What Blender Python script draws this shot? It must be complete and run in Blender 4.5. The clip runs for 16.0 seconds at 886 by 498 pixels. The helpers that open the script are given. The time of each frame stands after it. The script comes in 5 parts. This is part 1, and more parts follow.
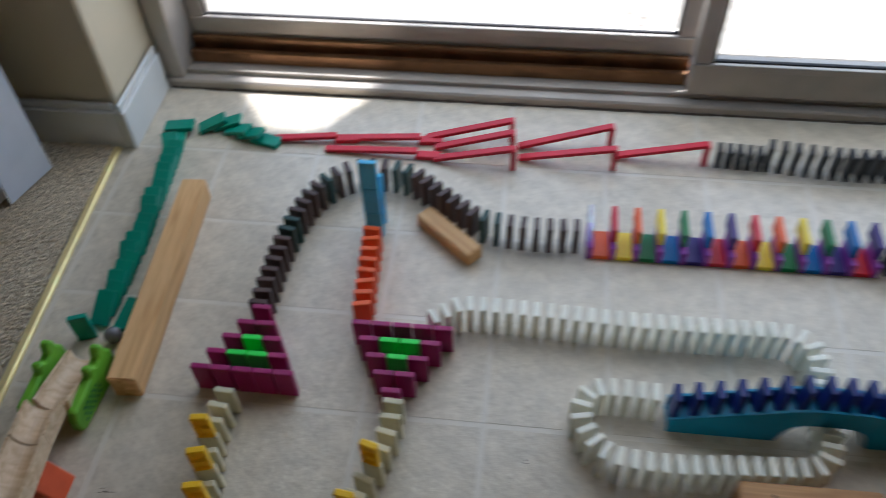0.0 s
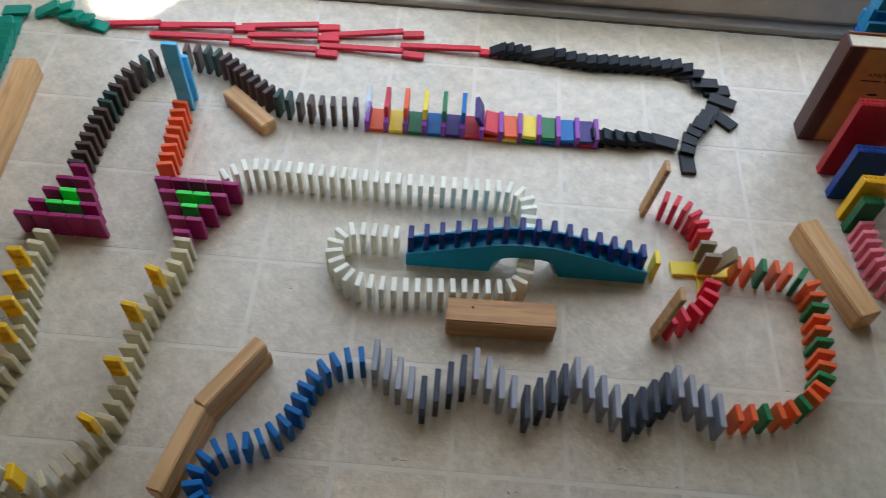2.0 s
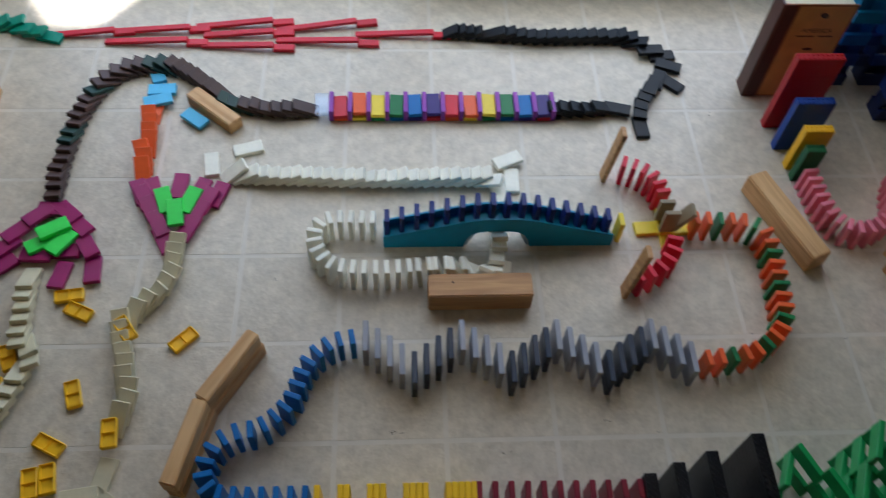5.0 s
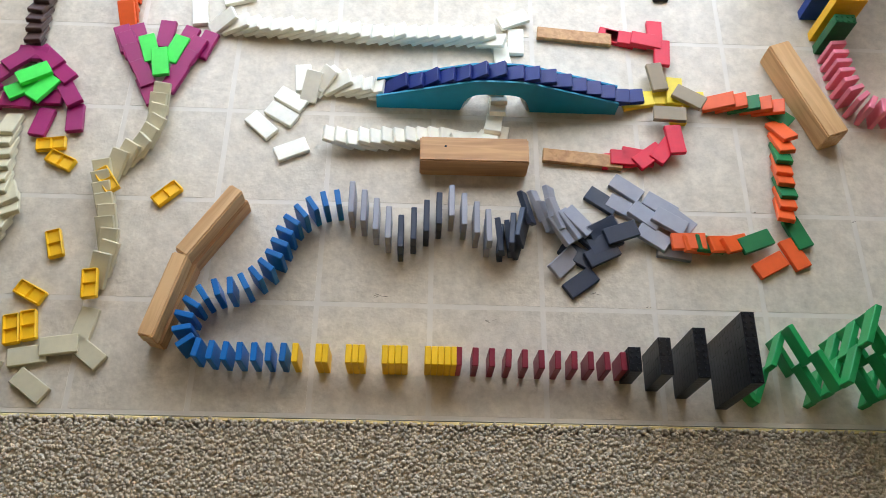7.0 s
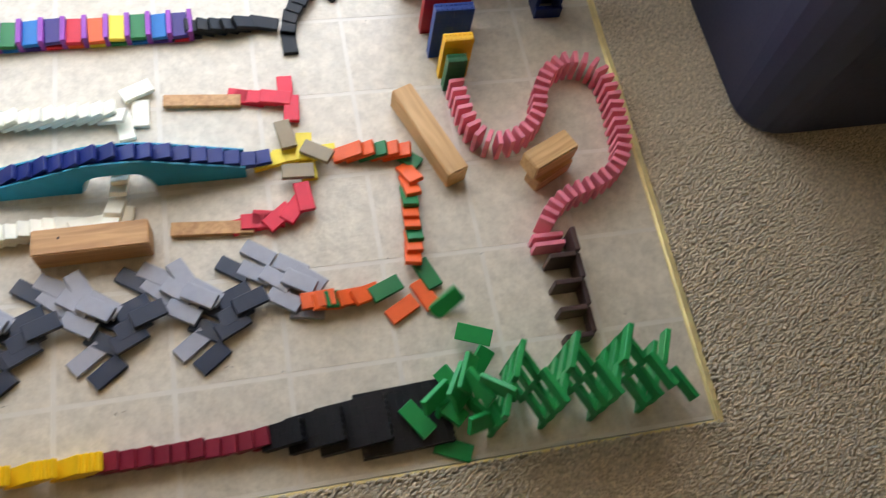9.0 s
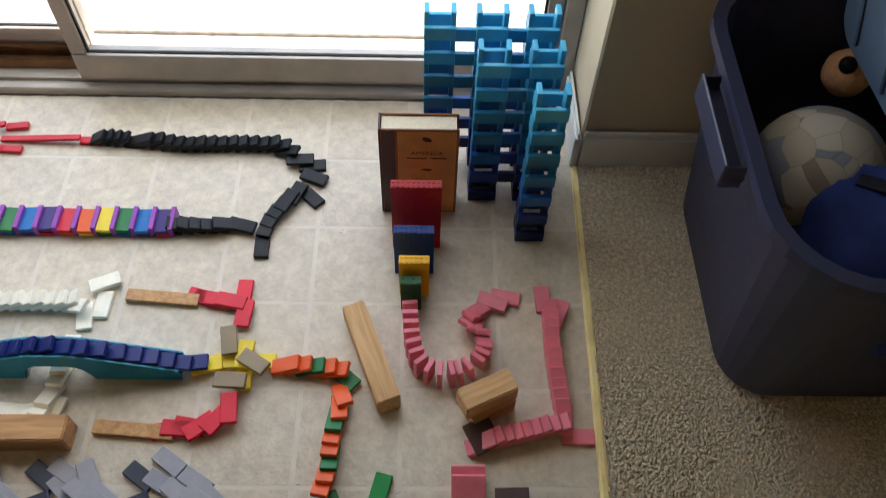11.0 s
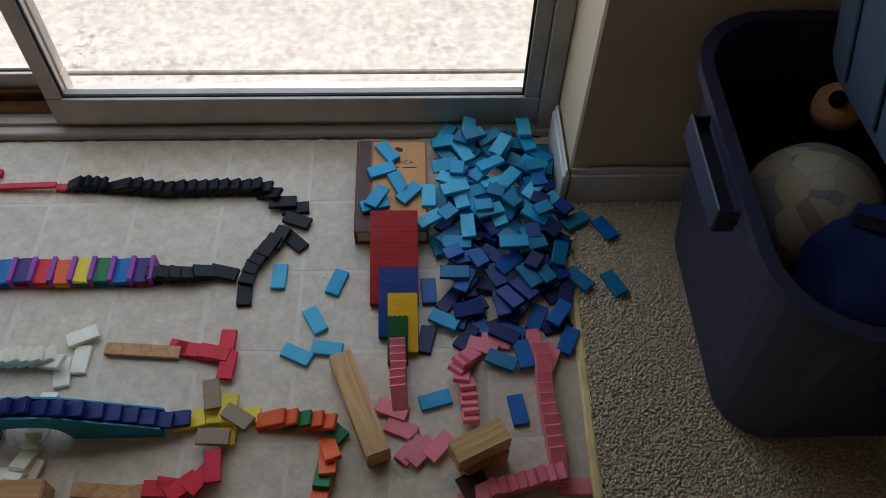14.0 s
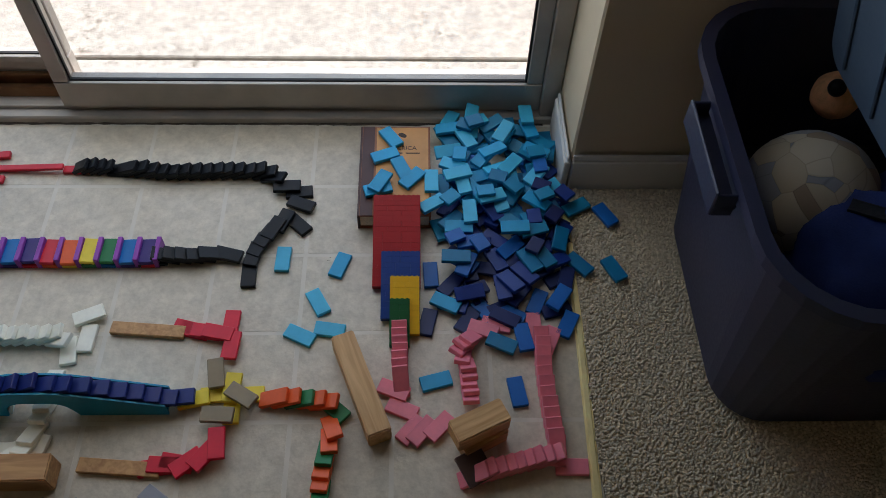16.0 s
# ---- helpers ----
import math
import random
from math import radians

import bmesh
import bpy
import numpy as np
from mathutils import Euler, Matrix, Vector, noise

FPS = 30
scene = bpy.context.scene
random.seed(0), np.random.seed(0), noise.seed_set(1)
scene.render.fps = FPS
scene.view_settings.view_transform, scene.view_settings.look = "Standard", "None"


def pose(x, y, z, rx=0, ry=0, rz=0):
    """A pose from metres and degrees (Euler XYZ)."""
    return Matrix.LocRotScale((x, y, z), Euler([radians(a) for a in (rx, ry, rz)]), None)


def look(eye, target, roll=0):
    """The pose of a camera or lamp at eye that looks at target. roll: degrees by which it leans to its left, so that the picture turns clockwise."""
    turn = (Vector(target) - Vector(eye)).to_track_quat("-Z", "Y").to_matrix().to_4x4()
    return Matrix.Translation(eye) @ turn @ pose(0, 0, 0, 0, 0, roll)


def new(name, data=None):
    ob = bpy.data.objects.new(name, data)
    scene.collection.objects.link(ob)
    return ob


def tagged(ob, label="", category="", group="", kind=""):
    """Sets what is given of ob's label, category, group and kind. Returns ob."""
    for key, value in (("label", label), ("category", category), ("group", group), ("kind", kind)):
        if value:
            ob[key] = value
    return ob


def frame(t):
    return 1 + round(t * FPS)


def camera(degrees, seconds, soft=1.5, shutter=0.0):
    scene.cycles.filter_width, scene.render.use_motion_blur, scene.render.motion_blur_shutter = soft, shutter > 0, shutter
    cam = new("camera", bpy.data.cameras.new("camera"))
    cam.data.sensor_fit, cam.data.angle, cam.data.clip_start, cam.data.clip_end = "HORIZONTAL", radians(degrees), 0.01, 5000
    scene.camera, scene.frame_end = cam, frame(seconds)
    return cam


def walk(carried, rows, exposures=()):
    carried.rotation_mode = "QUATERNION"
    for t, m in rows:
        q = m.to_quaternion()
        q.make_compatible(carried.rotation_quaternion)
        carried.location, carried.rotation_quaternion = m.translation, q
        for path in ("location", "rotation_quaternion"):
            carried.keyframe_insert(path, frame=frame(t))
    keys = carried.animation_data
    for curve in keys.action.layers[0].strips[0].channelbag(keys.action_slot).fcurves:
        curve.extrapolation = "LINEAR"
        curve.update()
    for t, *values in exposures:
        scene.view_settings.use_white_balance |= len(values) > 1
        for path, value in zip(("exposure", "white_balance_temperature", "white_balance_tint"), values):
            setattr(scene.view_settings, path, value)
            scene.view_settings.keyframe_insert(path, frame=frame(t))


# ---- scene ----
cam = camera(56.7, 16.0, soft=0.78, shutter=0.3)
PATH = [
    (0, (-0.428, -0.189, 0.897), (-0.614, 1.11, -0.612), -2.2),
    (0.5, (-0.229, -0.277, 1.087), (-0.171, 0.973, -0.474), 0.1),
    (1, (-0.114, -0.349, 1.088), (-0.09, 0.83, -0.527), 0.3),
    (1.5, (-0.118, -0.378, 1.032), (-0.075, 0.745, -0.623), 4.5),
    (2, (-0.182, -0.371, 1.039), (-0.186, 0.772, -0.602), 4.4),
    (2.5, (-0.276, -0.382, 1.047), (-0.378, 0.783, -0.576), 2.4),
    (3, (-0.341, -0.404, 1.056), (-0.621, 0.698, -0.589), -2.0),
    (3.5, (-0.355, -0.416, 1.059), (-0.723, 0.624, -0.609), -4.6),
    (4, (-0.329, -0.417, 1.065), (-0.657, 0.615, -0.616), -4.7),
    (4.5, (-0.293, -0.4, 1.078), (-0.484, 0.774, -0.53), -0.6),
    (5, (-0.216, -0.399, 1.081), (-0.107, 0.701, -0.586), 4.2),
    (5.2, (-0.202, -0.404, 1.068), (-0.051, 0.653, -0.623), 5.7),
    (7.3, (-0.17, -0.397, 1.036), (-0.153, 0.428, -0.786), 4.4),
    (7.5, (-0.19, -0.399, 1.036), (-0.196, 0.414, -0.791), 4.1),
    (8, (-0.161, -0.388, 1.047), (-0.09, 0.416, -0.782), 6.2),
    (8.5, (-0.008, -0.384, 1.075), (0.281, 0.429, -0.729), 13.1),
    (9, (0.162, -0.336, 1.112), (0.545, 0.465, -0.68), 16.4),
    (9.2, (0.236, -0.299, 1.115), (0.59, 0.494, -0.687), 15.8),
    (11.3, (0.493, -0.213, 1.161), (0.524, 0.995, -0.432), 2.0),
    (11.5, (0.488, -0.198, 1.162), (0.52, 1.044, -0.406), 1.9),
    (12, (0.474, -0.177, 1.158), (0.534, 1.066, -0.407), 2.2),
    (12.5, (0.477, -0.164, 1.154), (0.563, 1.059, -0.427), 2.3),
    (13, (0.495, -0.157, 1.153), (0.569, 1.023, -0.459), 1.6),
    (13.5, (0.495, -0.169, 1.153), (0.562, 1.001, -0.468), 1.7),
    (14, (0.496, -0.175, 1.155), (0.564, 0.991, -0.469), 2.0),
    (14.5, (0.499, -0.181, 1.156), (0.568, 0.981, -0.471), 2.3),
    (15, (0.497, -0.19, 1.157), (0.571, 0.968, -0.473), 2.6),
    (15.5, (0.498, -0.193, 1.157), (0.569, 0.962, -0.474), 2.6),
    (16, (0.494, -0.198, 1.159), (0.559, 0.956, -0.473), 2.5),
]
walk(cam, [(t, look(eye, target, roll)) for t, eye, target, roll in PATH],
     [(0, 1.24, 5820, 14), (0.4, 0.85, 5900, 14), (0.5, 0.58, 5920, 14), (0.7, 0.38, 6000, 14), (1.0, 0.12, 6050, 14), (1.25, 0.80, 6020, 14), (1.5, 1.42, 6050, 14), (2.0, 1.72, 6070, 14), (2.5, 1.62, 6090, 14), (3.0, 1.50, 6120, 15), (3.5, 1.52, 6170, 15), (4.0, 2.02, 6120, 15),
      (4.5, 1.62, 5990, 14), (5.0, 1.42, 5960, 14), (6.5, 2.20, 6270, 15), (7.5, 2.55, 6370, 16), (8.0, 2.50, 6330, 16), (8.5, 2.45, 6350, 16), (9.2, 2.40, 6710, 17), (10.3, 2.00, 6700, 16), (11.5, 1.55, 6510, 15),
      (12.0, 0.98, 6210, 14), (12.5, 0.75, 6060, 14), (13.1, 0.58, 6090, 14), (14.0, 0.69, 6190, 15), (14.5, 0.75, 6190, 15), (16, 0.80, 6210, 15)])

# world, sun, large lights, exposure
SUN = Vector((0.25, 0.50, 0.83)).normalized()
world = bpy.data.worlds.new("world")
scene.world = world
world.use_nodes = True
wt = world.node_tree
sky = wt.nodes.new("ShaderNodeTexSky")
sky.sky_type, sky.sun_disc = "NISHITA", False
sky.sun_elevation, sky.sun_rotation = math.asin(SUN.z), math.atan2(SUN.x, SUN.y)
wt.nodes["Background"].inputs[1].default_value = 0.075
wt.links.new(sky.outputs[0], wt.nodes["Background"].inputs[0])
lamp = bpy.data.lights.new("sun", "SUN")
lamp.energy, lamp.angle, lamp.color = 5.0, radians(0.6), (1.0, 0.96, 0.90)
new("sun", lamp).matrix_world = look(SUN * 5, (0, 0, 0))
lamp = bpy.data.lights.new("door_daylight", "AREA")
lamp.shape, lamp.size, lamp.size_y, lamp.energy, lamp.color = "RECTANGLE", 1.7, 1.0, 3.25, (0.70, 0.87, 1.0)
new("door_daylight", lamp).matrix_world = look((-0.15, 0.985, 0.66), (-0.15, 0.2, 0.08))


# materials
def lin(r, g, b):
    return tuple(((v / 255) / 12.92 if v < 10 else ((v / 255 + 0.055) / 1.055) ** 2.4) for v in (r, g, b)) + (1,)


def material(name, rgb, rough=0.45, metal=0.0, scale=40.0, vary=0.12, bump=0.05, bump_scale=300.0, spec=0.5, random_vary=0.0):
    """A surface with blotches at one scale, fine relief at another, and slight wear in its gloss."""
    m = bpy.data.materials.new(name)
    m.use_nodes = True
    t, b = m.node_tree, m.node_tree.nodes["Principled BSDF"]
    N = t.nodes.new
    co = N("ShaderNodeTexCoord")
    n1, n2 = N("ShaderNodeTexNoise"), N("ShaderNodeTexNoise")
    n1.inputs["Scale"].default_value, n1.inputs["Detail"].default_value = scale, 5
    n2.inputs["Scale"].default_value, n2.inputs["Detail"].default_value = bump_scale, 3
    for n in (n1, n2):
        t.links.new(co.outputs["Object"], n.inputs["Vector"])
    ramp = N("ShaderNodeMapRange")
    ramp.inputs[1].default_value, ramp.inputs[2].default_value = 0.3, 0.7
    ramp.inputs[3].default_value, ramp.inputs[4].default_value = 1 - vary, 1 + vary
    t.links.new(n1.outputs[0], ramp.inputs[0])
    mul = N("ShaderNodeVectorMath")
    mul.operation = "SCALE"
    mul.inputs[0].default_value = rgb[:3]
    last = ramp.outputs[0]
    if random_vary:
        info, r2, mm = N("ShaderNodeObjectInfo"), N("ShaderNodeMapRange"), N("ShaderNodeMath")
        r2.inputs[3].default_value, r2.inputs[4].default_value = 1 - random_vary, 1 + random_vary
        mm.operation = "MULTIPLY"
        t.links.new(info.outputs["Random"], r2.inputs[0])
        t.links.new(r2.outputs[0], mm.inputs[0])
        t.links.new(last, mm.inputs[1])
        last = mm.outputs[0]
    t.links.new(last, mul.inputs["Scale"])
    t.links.new(mul.outputs[0], b.inputs["Base Color"])
    rr = N("ShaderNodeMapRange")
    rr.inputs[3].default_value, rr.inputs[4].default_value = rough * 0.8, min(1, rough * 1.2)
    t.links.new(n2.outputs[0], rr.inputs[0])
    t.links.new(rr.outputs[0], b.inputs["Roughness"])
    b.inputs["Metallic"].default_value, b.inputs["Specular IOR Level"].default_value = metal, spec
    if bump:
        bp = N("ShaderNodeBump")
        bp.inputs["Strength"].default_value, bp.inputs["Distance"].default_value = bump, 0.002
        t.links.new(n2.outputs[0], bp.inputs["Height"])
        t.links.new(bp.outputs[0], b.inputs["Normal"])
    return m


def wood(name, light, dark, scale=9.0, stretch=(1, 12, 12)):
    """Planed softwood with long grain along the local x axis."""
    m = bpy.data.materials.new(name)
    m.use_nodes = True
    t, b = m.node_tree, m.node_tree.nodes["Principled BSDF"]
    N = t.nodes.new
    co, mp, n, n2 = N("ShaderNodeTexCoord"), N("ShaderNodeMapping"), N("ShaderNodeTexNoise"), N("ShaderNodeTexNoise")
    mp.inputs["Scale"].default_value = stretch
    n.inputs["Scale"].default_value, n.inputs["Detail"].default_value, n.inputs["Distortion"].default_value = scale, 6, 0.6
    n2.inputs["Scale"].default_value, n2.inputs["Detail"].default_value = 14, 3
    info, add = N("ShaderNodeObjectInfo"), N("ShaderNodeVectorMath")
    t.links.new(co.outputs["Object"], add.inputs[0])
    t.links.new(info.outputs["Random"], add.inputs[1])
    t.links.new(add.outputs[0], mp.inputs[0])
    t.links.new(mp.outputs[0], n.inputs["Vector"])
    t.links.new(co.outputs["Object"], n2.inputs["Vector"])
    cr = N("ShaderNodeValToRGB")
    cr.color_ramp.elements[0].position, cr.color_ramp.elements[0].color = 0.32, dark
    cr.color_ramp.elements[1].position, cr.color_ramp.elements[1].color = 0.62, light
    t.links.new(n.outputs[0], cr.inputs[0])
    mr, mul = N("ShaderNodeMapRange"), N("ShaderNodeVectorMath")
    mr.inputs[3].default_value, mr.inputs[4].default_value = 0.82, 1.15
    mul.operation = "SCALE"
    t.links.new(n2.outputs[0], mr.inputs[0])
    t.links.new(cr.outputs[0], mul.inputs[0])
    t.links.new(mr.outputs[0], mul.inputs["Scale"])
    t.links.new(mul.outputs[0], b.inputs["Base Color"])
    b.inputs["Roughness"].default_value = 0.55
    bp = N("ShaderNodeBump")
    bp.inputs["Strength"].default_value, bp.inputs["Distance"].default_value = 0.15, 0.001
    t.links.new(n.outputs[0], bp.inputs["Height"])
    t.links.new(bp.outputs[0], b.inputs["Normal"])
    return m


def plastic(name, r, g, b):
    return material(name, lin(r, g, b), rough=0.42, vary=0.06, scale=60, bump=0.06, bump_scale=500, random_vary=0.08, spec=0.38)


BLACK, DARKBROWN, DARKGREEN = plastic("black_plastic", 20, 21, 24), plastic("dark_brown_plastic", 80, 58, 52), plastic("bottle_green_plastic", 36, 66, 58)
WHITE, BEIGE, TEAL, RED = plastic("white_plastic", 250, 245, 227), plastic("beige_plastic", 212, 202, 168), plastic("teal_plastic", 18, 142, 118), plastic("red_plastic", 210, 36, 54)
ORANGE, YELLOW, GREEN, BLUE = plastic("orange_plastic", 240, 98, 40), plastic("yellow_plastic", 244, 216, 60), plastic("green_plastic", 30, 122, 66), plastic("blue_plastic", 0, 108, 178)
PURPLE, VIOLET, MAGENTA, LIME = plastic("purple_plastic", 62, 42, 120), plastic("violet_plastic", 150, 68, 170), plastic("magenta_plastic", 160, 28, 100), plastic("lime_plastic", 60, 230, 80)
PINK, NAVY, GREY, DARKGREY = plastic("pink_plastic", 242, 134, 150), plastic("navy_plastic", 22, 40, 112), plastic("grey_plastic", 158, 158, 165), plastic("dark_grey_plastic", 56, 62, 76)
LEAFGREEN, MAROON, AMBER, TAN = plastic("leaf_green_plastic", 26, 150, 76), plastic("maroon_plastic", 132, 32, 48), plastic("amber_plastic", 252, 198, 24), plastic("tan_plastic", 150, 132, 104)
CRIMSON, SKYBLUE = plastic("crimson_plastic", 226, 32, 60), plastic("sky_plastic", 88, 190, 232)
LEVELS = [plastic("tower_navy", 14, 32, 90), plastic("tower_indigo", 14, 50, 128), plastic("tower_blue", 10, 98, 178), plastic("tower_deep_cyan", 10, 116, 160),
          plastic("tower_teal", 14, 130, 170), plastic("tower_cyan", 30, 158, 206), plastic("tower_pale_cyan", 68, 184, 222)]
BLACK.node_tree.nodes["Principled BSDF"].inputs["Specular IOR Level"].default_value = 0.25
PINE = wood("pine_wood", lin(226, 181, 124), lin(199, 148, 90))
OAK = wood("oak_wood", lin(210, 160, 104), lin(180, 128, 78))
BIRCH = wood("birch_wood", lin(226, 198, 162), lin(200, 166, 126))
VINYL = material("vinyl", lin(212, 201, 181), rough=0.3, scale=34, vary=0.12, bump=0.34, bump_scale=130, random_vary=0.03)
vt = VINYL.node_tree
vb = vt.nodes["Principled BSDF"]
old = vb.inputs["Base Color"].links[0].from_socket
vc, vn, vr, vm = vt.nodes.new("ShaderNodeTexCoord"), vt.nodes.new("ShaderNodeTexNoise"), vt.nodes.new("ShaderNodeValToRGB"), vt.nodes.new("ShaderNodeMix")
vn.inputs["Scale"].default_value, vn.inputs["Detail"].default_value, vn.inputs["Roughness"].default_value = 95, 8, 0.75
vi, va = vt.nodes.new("ShaderNodeObjectInfo"), vt.nodes.new("ShaderNodeVectorMath")
vt.links.new(vc.outputs["Object"], va.inputs[0])
vt.links.new(vi.outputs["Random"], va.inputs[1])
vt.links.new(va.outputs[0], vn.inputs["Vector"])
vr.color_ramp.elements[0].position, vr.color_ramp.elements[0].color = 0.42, (1, 1, 1, 1)
vr.color_ramp.elements[1].position, vr.color_ramp.elements[1].color = 0.66, (0.66, 0.62, 0.56, 1)
vt.links.new(vn.outputs[0], vr.inputs[0])
vm.data_type, vm.blend_type = "RGBA", "MULTIPLY"
vm.inputs[0].default_value = 0.48
vt.links.new(old, vm.inputs[6])
vt.links.new(vr.outputs[0], vm.inputs[7])
vt.links.new(vm.outputs[2], vb.inputs["Base Color"])
GROUT = material("vinyl_joint", lin(215, 206, 190), rough=0.4, scale=30, vary=0.05, bump=0.1, bump_scale=120)
PAINT = material("wall_paint", lin(206, 191, 162), rough=0.7, scale=6, vary=0.04, bump=0.15, bump_scale=130)
TRIMPAINT = material("trim_paint", lin(222, 220, 214), rough=0.4, scale=9, vary=0.04, bump=0.05, bump_scale=90)
CEIL = material("ceiling_paint", lin(222, 206, 178), rough=0.8, scale=5, vary=0.03, bump=0.2, bump_scale=90)
ALU = material("door_aluminium", lin(180, 172, 162), rough=0.48, metal=0.45, scale=14, vary=0.12, bump=0.05, bump_scale=200)
BRONZE = material("track_bronze", lin(140, 104, 74), rough=0.32, metal=0.85, scale=18, vary=0.3, bump=0.08, bump_scale=120)
BRASS = material("brass", lin(252, 232, 168), rough=0.42, metal=0.5, scale=30, vary=0.14, bump=0.3, bump_scale=70)
CARPET = material("carpet_fibre", lin(212, 197, 173), rough=0.95, scale=150, vary=0.3, bump=0.0, spec=0.1)
BACKING = material("carpet_backing", lin(198, 183, 159), rough=0.95, scale=160, vary=0.3, bump=0.4, bump_scale=400, spec=0.1)
CONCRETE = material("patio_concrete", lin(172, 166, 157), rough=0.9, scale=60, vary=0.2, bump=0.7, bump_scale=190, spec=0.2)
# flaked and stained patches, clustered, with fine pitting
ct = CONCRETE.node_tree
cb = ct.nodes["Principled BSDF"]
plain = cb.inputs["Base Color"].links[0].from_socket
cc = ct.nodes.new("ShaderNodeTexCoord")
layers = []
for scale, detail, lo, hi in ((3.2, 6, 0.50, 0.66), (34, 9, 0.50, 0.62), (150, 4, 0.60, 0.70)):
    n, r = ct.nodes.new("ShaderNodeTexNoise"), ct.nodes.new("ShaderNodeMapRange")
    n.inputs["Scale"].default_value, n.inputs["Detail"].default_value, n.inputs["Roughness"].default_value = scale, detail, 0.7
    r.inputs[1].default_value, r.inputs[2].default_value = lo, hi
    ct.links.new(cc.outputs["Object"], n.inputs["Vector"])
    ct.links.new(n.outputs[0], r.inputs[0])
    layers.append(r.outputs[0])
both, pits, stain = ct.nodes.new("ShaderNodeMath"), ct.nodes.new("ShaderNodeMath"), ct.nodes.new("ShaderNodeMix")
both.operation, pits.operation = "MULTIPLY", "MULTIPLY_ADD"
ct.links.new(layers[0], both.inputs[0])
ct.links.new(layers[1], both.inputs[1])
pits.inputs[1].default_value, pits.use_clamp = 0.5, True
ct.links.new(layers[2], pits.inputs[0])
ct.links.new(both.outputs[0], pits.inputs[2])
stain.data_type, stain.blend_type = "RGBA", "MIX"
stain.inputs[7].default_value = lin(96, 87, 74)
ct.links.new(pits.outputs[0], stain.inputs[0])
ct.links.new(plain, stain.inputs[6])
ct.links.new(stain.outputs[2], cb.inputs["Base Color"])
SOIL = material("joint_soil", lin(88, 70, 54), rough=1.0, scale=80, vary=0.3, bump=0.5, bump_scale=300, spec=0.1)
RUBBER = material("gasket_rubber", lin(40, 37, 36), rough=0.7, scale=40, vary=0.15, bump=0.1, bump_scale=200)
CAULK = material("brown_caulk", lin(92, 80, 68), rough=0.8, scale=60, vary=0.3, bump=0.4, bump_scale=160)


def glass(name, tint=(0.97, 0.98, 0.98, 1), rough=0.02, mix=0.04):
    m = bpy.data.materials.new(name)
    m.use_nodes = True
    t = m.node_tree
    out = t.nodes["Material Output"]
    tr, gl, mx = t.nodes.new("ShaderNodeBsdfTransparent"), t.nodes.new("ShaderNodeBsdfGlossy"), t.nodes.new("ShaderNodeMixShader")
    tr.inputs[0].default_value, gl.inputs["Roughness"].default_value = tint, rough
    mx.inputs[0].default_value = mix
    t.links.new(tr.outputs[0], mx.inputs[1])
    t.links.new(gl.outputs[0], mx.inputs[2])
    t.links.new(mx.outputs[0], out.inputs[0])
    return m


GLASS = glass("window_glass")
CLEAR = glass("clear_acrylic", (0.82, 0.86, 0.93, 1), 0.08, 0.15)


# mesh helpers
def box_bm(x0, x1, y0, y1, z0, z1, bevel=0.0, seg=1):
    bm = bmesh.new()
    bmesh.ops.create_cube(bm, size=1)
    bmesh.ops.transform(bm, matrix=Matrix.Translation(((x0 + x1) / 2, (y0 + y1) / 2, (z0 + z1) / 2)) @ Matrix.Diagonal((x1 - x0, y1 - y0, z1 - z0, 1)), verts=bm.verts)
    if bevel:
        bmesh.ops.bevel(bm, geom=bm.edges, offset=bevel, segments=seg, affect="EDGES")
    return bm


def mesh_of(bm, name, mat, smooth=False):
    me = bpy.data.meshes.new(name)
    bm.to_mesh(me)
    bm.free()
    me.materials.append(mat)
    if smooth:
        for p in me.polygons:
            p.use_smooth = True
    return me


def part(name, bm, mat, parent=None, label="", smooth=False):
    ob = new(name, mesh_of(bm, name, mat, smooth))
    ob.parent = parent
    if label:
        tagged(ob, label)
    return ob


def thing(name, label, category, group="", kind="", m=None):
    ob = new(name)
    ob.empty_display_size = 0.02
    if m is not None:
        ob.matrix_basis = m
    return tagged(ob, label, category, group, kind)


def prism_bm(pts, z0, z1, bevel=0.0):
    """An upright prism on a plan outline."""
    bm = bmesh.new()
    f = bm.faces.new([bm.verts.new((x, y, z0)) for x, y in pts])
    e = bmesh.ops.extrude_face_region(bm, geom=[f])
    bmesh.ops.translate(bm, verts=[v for v in e["geom"] if isinstance(v, bmesh.types.BMVert)], vec=(0, 0, z1 - z0))
    bmesh.ops.recalc_face_normals(bm, faces=bm.faces)
    if bevel:
        bmesh.ops.bevel(bm, geom=bm.edges, offset=bevel, segments=1, affect="EDGES")
    return bm


# structure
S = 0.1524
X0, X1, Y0, Y1 = -1.0955, 0.763, -0.155, 0.925
floor = tagged(part("floor", box_bm(X0, X1, Y0, Y1, -0.03, -0.0004), GROUT), "cream sheet vinyl floor embossed with square tiles", "floor", kind="structure")
subfloor = tagged(part("ground", box_bm(-2.6, 2.6, -3.2, 0.93, -0.05, -0.031), BACKING), "plain sub-floor below carpet and vinyl", "ground", kind="structure")
patio = tagged(part("pavement", box_bm(-14, 14, 1.174, 22, -0.25, -0.06, 0.003), CONCRETE), "sunlit weathered concrete patio outside the door", "patio", kind="structure")
patio_strip = tagged(part("pavement", box_bm(-14, 14, 1.0585, 1.167, -0.25, -0.062, 0.003), CONCRETE), "narrow concrete strip along the door sill", "patio", kind="structure")
